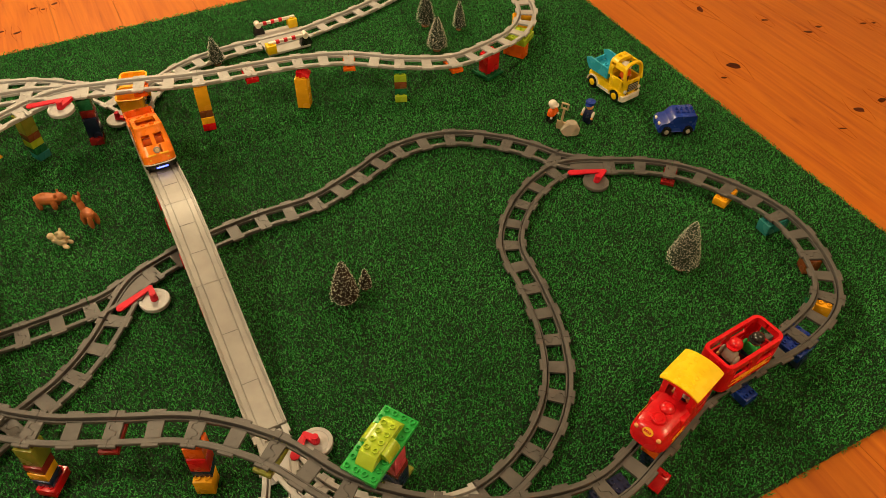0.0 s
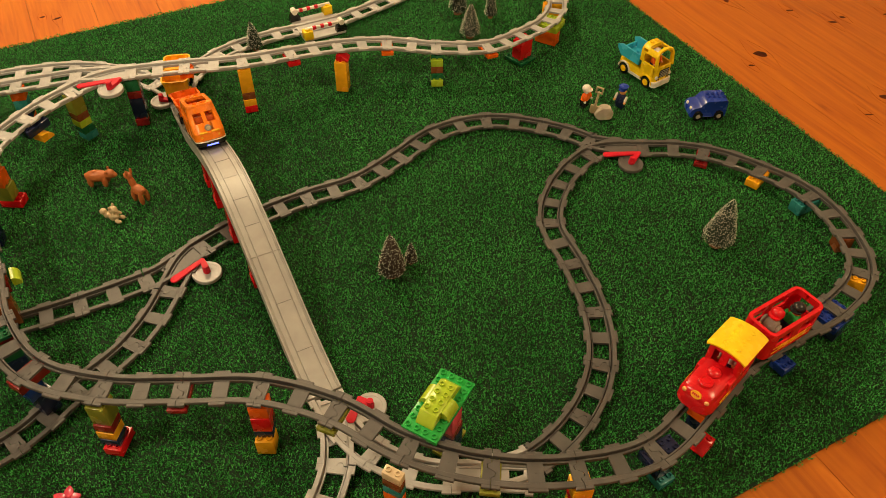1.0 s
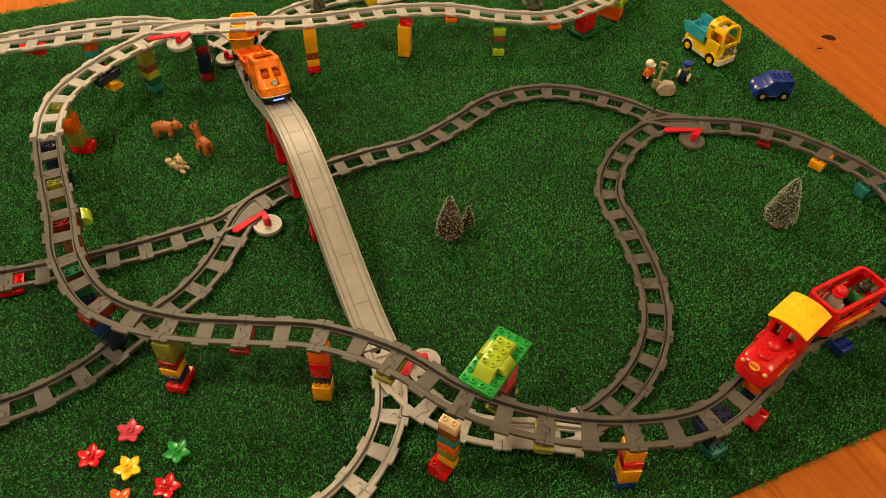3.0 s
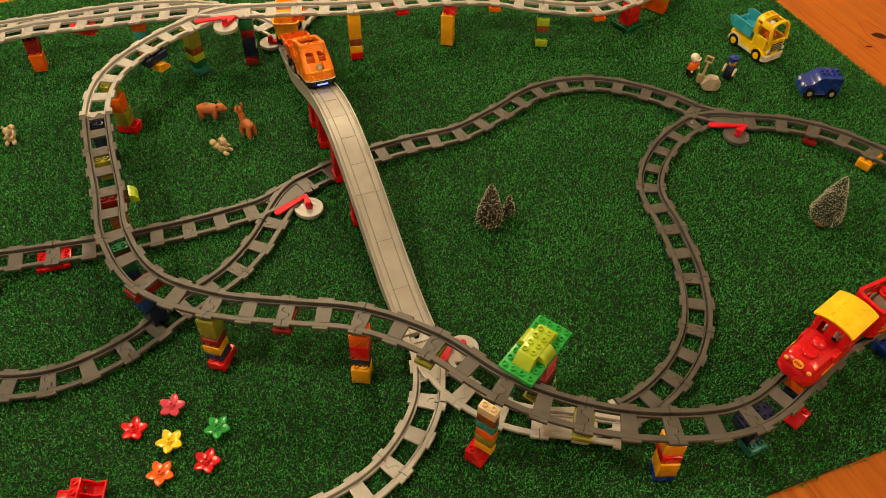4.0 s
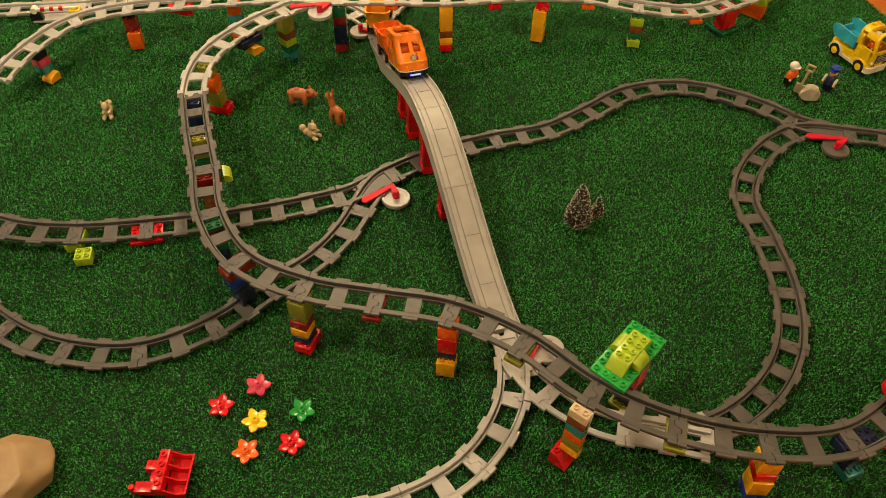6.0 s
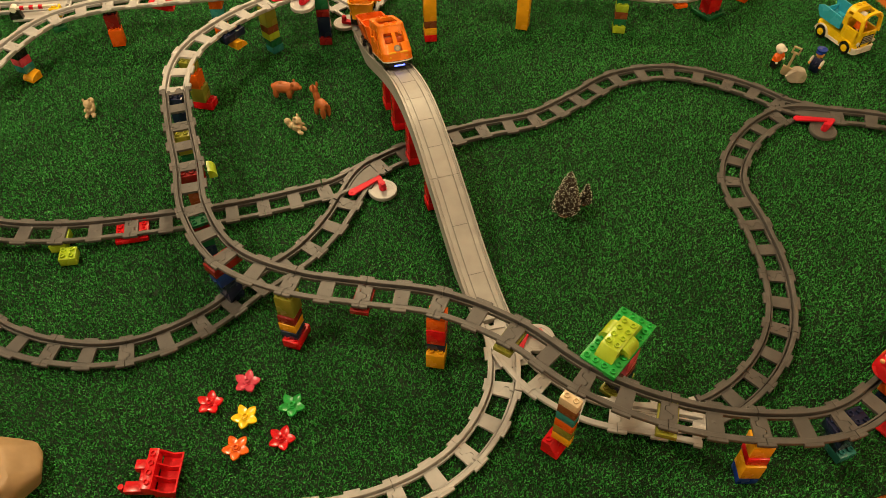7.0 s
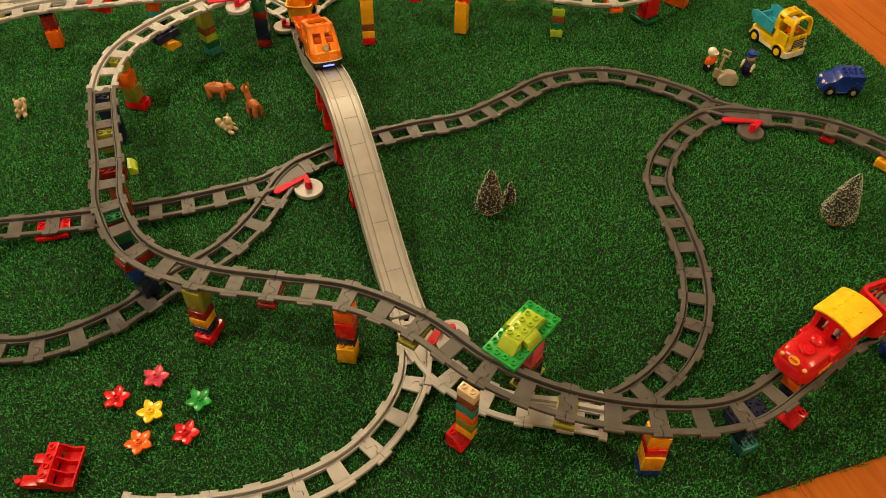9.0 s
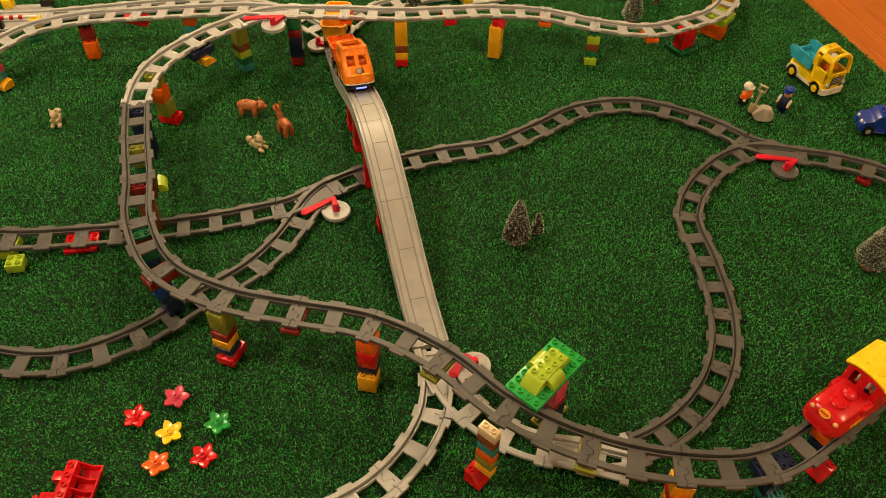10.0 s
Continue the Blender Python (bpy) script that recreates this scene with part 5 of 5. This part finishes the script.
def carriage(m):
    root = thing("toy_carriage", "open red toy passenger carriage with seated toy figures", "toy train", m, "red train")
    bogies(root, 0.125)
    L, W = 0.138, 0.060
    bm = bmesh.new()
    loft(bm, [[(x, y, z) for x, y in outline(l, w, 0.014, 5)] for z, l, w in ((0.014, L - 0.006, W - 0.006), (0.018, L, W), (0.024, L, W))])
    part("floor_pan", bm, PL["red"], root)
    o = dense(outline(L, W, 0.014, 5), 0.003)
    bm = bmesh.new()
    wall_ring(bm, [(0.024, o), (0.045, o)], 0.0035)
    wall_ring(bm, [(0.045, o), (0.066, o)], 0.0035, lambda x, y: not (abs(y) > 0.025 and 0.009 < abs(x) < 0.049) and not (abs(x) > 0.06 and abs(y) < 0.013))
    wall_ring(bm, [(0.066, o), (0.0775, o), (0.0790, [(x * 0.992, y * 0.982) for x, y in o])], 0.0062)
    part("tub", bm, PL["red"], root, "red tub with window openings")
    for s in (1, -1):
        bm = bmesh.new()
        for z in (0.0275, 0.0385):
            box(bm, -0.050, 0.050, s * 0.0300 - 0.0006, s * 0.0300 + 0.0006, z, z + 0.0014)
        box(bm, -0.036, 0.036, s * 0.0300 - 0.0006, s * 0.0300 + 0.0006, 0.0315, 0.0355)
        part("trim", bm, PL["amber"], root, "printed gold trim bars")
    for x in (-0.022, 0.020):
        bm = bmesh.new()
        box(bm, x - 0.008, x + 0.008, -0.024, 0.024, 0.024, 0.036, 0.001)
        part("bench", bm, PL["black"], root, "dark bench")
    doll("passenger", "toy figure with black hair and green coat", pose(-0.026, 0.006, 0.022, 0, 0, 0), ("navy", "green", "skin", "black"), "helmet", root)
    doll("passenger", "toy figure with a red cap", pose(0.012, -0.006, 0.018, 0, 0, 0), ("black", "grey", "skin", "red"), "helmet", root)
    coupling(root, -0.070, "black")


LOCO_Z = 8.75 * STEP + T_RAIL
steam_engine(pose(0.390, 0.712, LOCO_Z, 0, 0, -132.5) @ pose(0, 0, 0, 0, -4, 0) @ Matrix.Scale(1.06, 4))
carriage(pose(0.524, 0.825, 7.5 * STEP + T_RAIL, 0, 0, -144.5) @ pose(0, 0, 0, 0, -4, 0) @ Matrix.Scale(1.06, 4))


def orange_engine(m):
    root = thing("toy_engine", "orange toy railcar engine with open top", "toy train", m, "orange train")
    bogies(root, 0.125)
    bm = bmesh.new()
    loft(bm, [[(x, y, z) for x, y in outline(L, 0.058, 0.018, 6, x0)] for z, L, x0 in ((0.008, 0.130, 0.001), (0.020, 0.136, 0.002))])
    part("skirt", bm, PL["black"], root, "black skirt with pale line")
    bm = bmesh.new()
    loft(bm, [[(x, y, z) for x, y in outline(0.138, 0.0605, 0.019, 6, 0.002)] for z in (0.0175, 0.0195)])
    part("stripe", bm, PL["white"], root, "thin white stripe")
    base = outline(0.136, 0.060, 0.018, 6, 0.001)
    bm = bmesh.new()
    loft(bm, [[(x, y, z) for x, y in p] for z, p in ((0.0195, base), (0.034, base), (0.0350, outline(0.128, 0.056, 0.016, 6, -0.002)))])
    part("body", bm, PL["tangerine"], root)
    bm = bmesh.new()
    box(bm, -0.055, 0.022, -0.0235, 0.0235, 0.0345, 0.0370, 0.001)
    part("cab_floor", bm, PL["black"], root, "black cab floor")
    bm = bmesh.new()
    box(bm, -0.054, -0.040, -0.012, 0.012, 0.0365, 0.0600, 0.002)
    part("seat", bm, PL["orange"], root, "orange driver's seat")
    bm = bmesh.new()
    box(bm, 0.022, 0.040, -0.022, 0.022, 0.0345, 0.0600, 0.003)
    part("dashboard", bm, PL["orange"], root, "orange dashboard behind the windscreen")
    low = dense(base, 0.0035)

    def at(L, W, x0):
        return [((x - 0.001) / 0.136 * L + x0, y / 0.060 * W) for x, y in low]
    nose, brow, eave = at(0.122, 0.059, -0.005), at(0.106, 0.0555, -0.0115), at(0.100, 0.0530, -0.0130)
    bm = bmesh.new()
    wall_ring(bm, [(0.034, low), (0.051, nose)], 0.004)
    wall_ring(bm, [(0.051, nose), (0.069, brow)], 0.004, lambda x, y: not ((x > 0.045 and 0.0045 < abs(y) < 0.0190) or (abs(y) > 0.024 and (-0.050 < x < -0.018 or -0.010 < x < 0.024)) or (x < -0.060 and abs(y) < 0.009)))
    wall_ring(bm, [(0.069, brow), (0.080, eave)], 0.004)
    part("cab_shell", bm, PL["tangerine"], root, "orange cab shell with windows")
    bm = bmesh.new()
    rim, hole = outline(0.100, 0.0530, 0.012, 6, -0.0130), outline(0.056, 0.037, 0.008, 6, -0.0135)
    soft = outline(0.0975, 0.0505, 0.011, 6, -0.0130)
    loft(bm, [[(x, y, z) for x, y in p] for z, p in ((0.0775, rim), (0.0815, rim), (0.0835, soft), (0.0835, hole), (0.0775, hole), (0.0775, rim))], False)
    bmesh.ops.remove_doubles(bm, verts=bm.verts, dist=1e-6)
    for x in (0.0245, -0.0515):
        for j in (-0.5, 0.5):
            stud(bm, x, j * 0.016, 0.0833, 0.0047, 0.0026)
    part("roof_frame", bm, PL["tangerine"], root, "orange roof frame with studs round an open hatch")
    for s in (1, -1):
        bm = bmesh.new()
        loft(bm, [[(x, s * y, z) for x, z in ((0.0680, 0.0355), (0.0698, 0.0340), (0.0698, 0.0360), (0.0680, 0.0375))] for y in (0.004, 0.019)])
        part("nose_rib", bm, PL["amber"], root, "raised nose chevron")
    bm = bmesh.new()
    cyl(bm, (0.0645, 0, 0.043), 0.0062, 0.004, "x", 20)
    part("headlight", bm, PL["grey"], root, "round grey headlight")
    bm = bmesh.new()
    cyl(bm, (0.0665, 0, 0.043), 0.004, 0.003, "x", 16)
    part("headlight_lens", bm, PL["cream"], root)
    for s in (1, -1):
        bm = bmesh.new()
        ball(bm, (0.0665, s * 0.016, 0.027), (0.003, 0.003, 0.003), 10)
        part("marker_lamp", bm, PL["amber"], root)
    bm = bmesh.new()
    box(bm, 0.0655, 0.0675, -0.011, 0.011, 0.0085, 0.0120, 0.001)
    lm = bpy.data.materials.new("blue_lamp")
    ns, _ = nodes_of(lm)
    ns["Principled BSDF"].inputs["Base Color"].default_value = (0.1, 0.15, 0.9, 1)
    ns["Principled BSDF"].inputs["Emission Color"].default_value = (0.10, 0.14, 1.0, 1)
    ns["Principled BSDF"].inputs["Emission Strength"].default_value = 4.0
    part("front_lamp", bm, lm, root, "glowing blue front lamp")
    coupling(root, -0.066, "black")


def twin_tubs(root, col, mat, r, waist):
    """Two open tubs end to end on one chassis: flared walls, rounded corners, a lip, sloping ends and studs on the floor."""
    for s in (1, -1):
        x0 = s * 0.0305
        foot = dense(outline(0.046, 0.044, r * 0.7, 4), 0.005)

        def at(L, W):
            return [(x / 0.046 * L + x0, y / 0.044 * W) for x, y in foot]
        bm = bmesh.new()
        wall_ring(bm, [(0.020, at(0.046, 0.044)), (0.038, at(0.055, 0.054)), (0.057, at(0.0590, 0.0600))], 0.0026)
        wall_ring(bm, [(0.0565, at(0.0600, 0.0620)), (0.0600, at(0.0606, 0.0628))], 0.0038)
        loft(bm, [[(x, y, z) for x, y in at(0.046, 0.044)] for z in (0.0195, 0.0235)])
        # sloping end inside the tub
        loft(bm, [[(x0 + s * x, y, z) for x, z in ((0.010, 0.0230), (0.0265, 0.0230), (0.0285, 0.0500))] for y in (-0.0215, 0.0215)])
        for i in range(2):
            for j in range(2):
                stud(bm, x0 - s * 0.004 + (0.5 - i) * 0.015 * s, (j - 0.5) * 0.016, 0.0232, 0.0045, 0.0030)
        part("tub", bm, PL[mat], root, f"open {col} tub with a rounded lip")
        if waist:
            for q in (1, -1):
                bm = bmesh.new()
                box(bm, x0 - 0.008, x0 + 0.004, q * 0.025 - 0.005, q * 0.025 + 0.005, 0.014, 0.026, 0.001)
                part("bracket", bm, PL[mat], root, f"{col} tipping bracket")
    bm = bmesh.new()
    box(bm, -0.0022, 0.0022, -0.026, 0.026, 0.024, 0.0560, 0.001)
    part("divider", bm, PL[mat], root)


def orange_wagon(m):
    root = thing("toy_wagon", "orange toy wagon with two open bins", "toy train", m, "orange train")
    bogies(root, 0.118)
    twin_tubs(root, "orange", "orange", 0.008, False)
    coupling(root, -0.062, "black")


def yellow_wagon(m):
    root = thing("toy_wagon", "yellow toy tipper wagon with two flared open tubs", "toy train", m, "orange train")
    bogies(root, 0.118)
    twin_tubs(root, "yellow", "amber", 0.014, True)


HB = math.degrees(math.atan2(-BD.y, -BD.x))


def on_bridge(s):
    x, y, z = BP(s, 0, 0.0100)
    return pose(x, y, z, 0, 0, HB) @ pose(0, 0, 0, 0, -math.degrees(math.atan2(bridge_z(s - 0.04) - bridge_z(s + 0.04), 0.08 * 1.001)), 0)


orange_engine(on_bridge(0.700) @ Matrix.Scale(1.14, 4))
orange_wagon(on_bridge(0.864) @ Matrix.Diagonal((1.12, 1.10, 1.25, 1)))
yellow_wagon(pose(-0.797, 1.650, T_RAIL + 0.002, 0, 0, -78) @ Matrix.Diagonal((1.10, 1.10, 1.22, 1)))

# ---- floor boards ----
floor = thing("floor", "varnished pine board floor with dark knots", "floor", ROOM, kind="structure")
edges = [0.831 + 0.196 * k for k in range(13)]
edges = [0.831 - 0.228 * k for k in (3, 2, 1)] + edges
while edges[0] > -2.95:
    edges.insert(0, edges[0] - 0.184)
for x0, x1 in zip(edges, edges[1:]):
    bm = box(bmesh.new(), 0.0005, x1 - x0 - 0.0005, -1.6, 4.6, FLOOR_Z - 0.02, FLOOR_Z)
    ob = part("board", bm, WOOD, floor, smooth=False)
    ob.location = (x0, 0, 0)
KNOTS = [(1.803, 1.626, 0.018, 0.009, 60), (1.675, 1.327, 0.020, 0.014, -35), (1.607, 1.292, 0.009, 0.005, -20), (1.941, 1.483, 0.011, 0.006, -20), (2.012, 1.369, 0.014, 0.006, -30),
         (2.063, 1.378, 0.010, 0.006, -30), (1.832, 1.009, 0.014, 0.011, -45), (1.923, 1.013, 0.014, 0.009, 0), (1.726, 0.969, 0.012, 0.003, -30), (2.205, 1.330, 0.011, 0.005, -20), (2.237, 1.318, 0.007, 0.005, 0),
         (-0.084, 2.559, 0.011, 0.006, 20), (-0.056, 2.541, 0.007, 0.004, 0), (-0.019, 2.562, 0.011, 0.006, 30), (-0.146, 2.427, 0.013, 0.005, 15), (-0.186, 2.454, 0.008, 0.005, 0)]
KNOT = plastic("pine_knot", (0.070, 0.012, 0.003), 0.6, 0.5)
HALO = plastic("pine_growth_line", (0.27, 0.058, 0.004), 0.6, 0.4)
for m in (KNOT, HALO):
    m.node_tree.nodes["Principled BSDF"].inputs["Specular IOR Level"].default_value = 0.08
for x, y, a, b, turn in KNOTS:
    # darker growth lines that sweep round the knot along the grain
    for s, q0 in ((1, 1.6), (-1, 1.9)):
        line = [(s * (b + 0.2 * a) * q0 * math.exp(-(v * 1.1) ** 2) * 0.9 + s * 0.002, a * 3.2 * v * q0 ** 0.5) for v in [k / 8 for k in range(-8, 9)]]
        bm = bmesh.new()
        loft(bm, [[(px - 0.0010 * (1 - abs(k - 8) / 9), py, 0.0), (px + 0.0010 * (1 - abs(k - 8) / 9), py, 0.0), (px, py, 0.0006)] for k, (px, py) in enumerate(line)])
        ob = part("grain_line", bm, HALO, floor)
        ob.matrix_basis = pose(x, y, FLOOR_Z, 0, 0, turn * 0.15)
    bm = bmesh.new()
    pts = [(a * (1 + 0.14 * math.sin(3 * q + x * 40)) * math.cos(q), b * (1 + 0.14 * math.cos(2 * q + y * 30)) * math.sin(q)) for q in [2 * math.pi * k / 22 for k in range(22)]]
    loft(bm, [[(px, py, 0) for px, py in pts], [(px * 0.9, py * 0.9, 0.0004) for px, py in pts]])
    ob = part("knot", bm, KNOT, floor)
    ob.matrix_basis = pose(x, y, FLOOR_Z, 0, 0, turn)
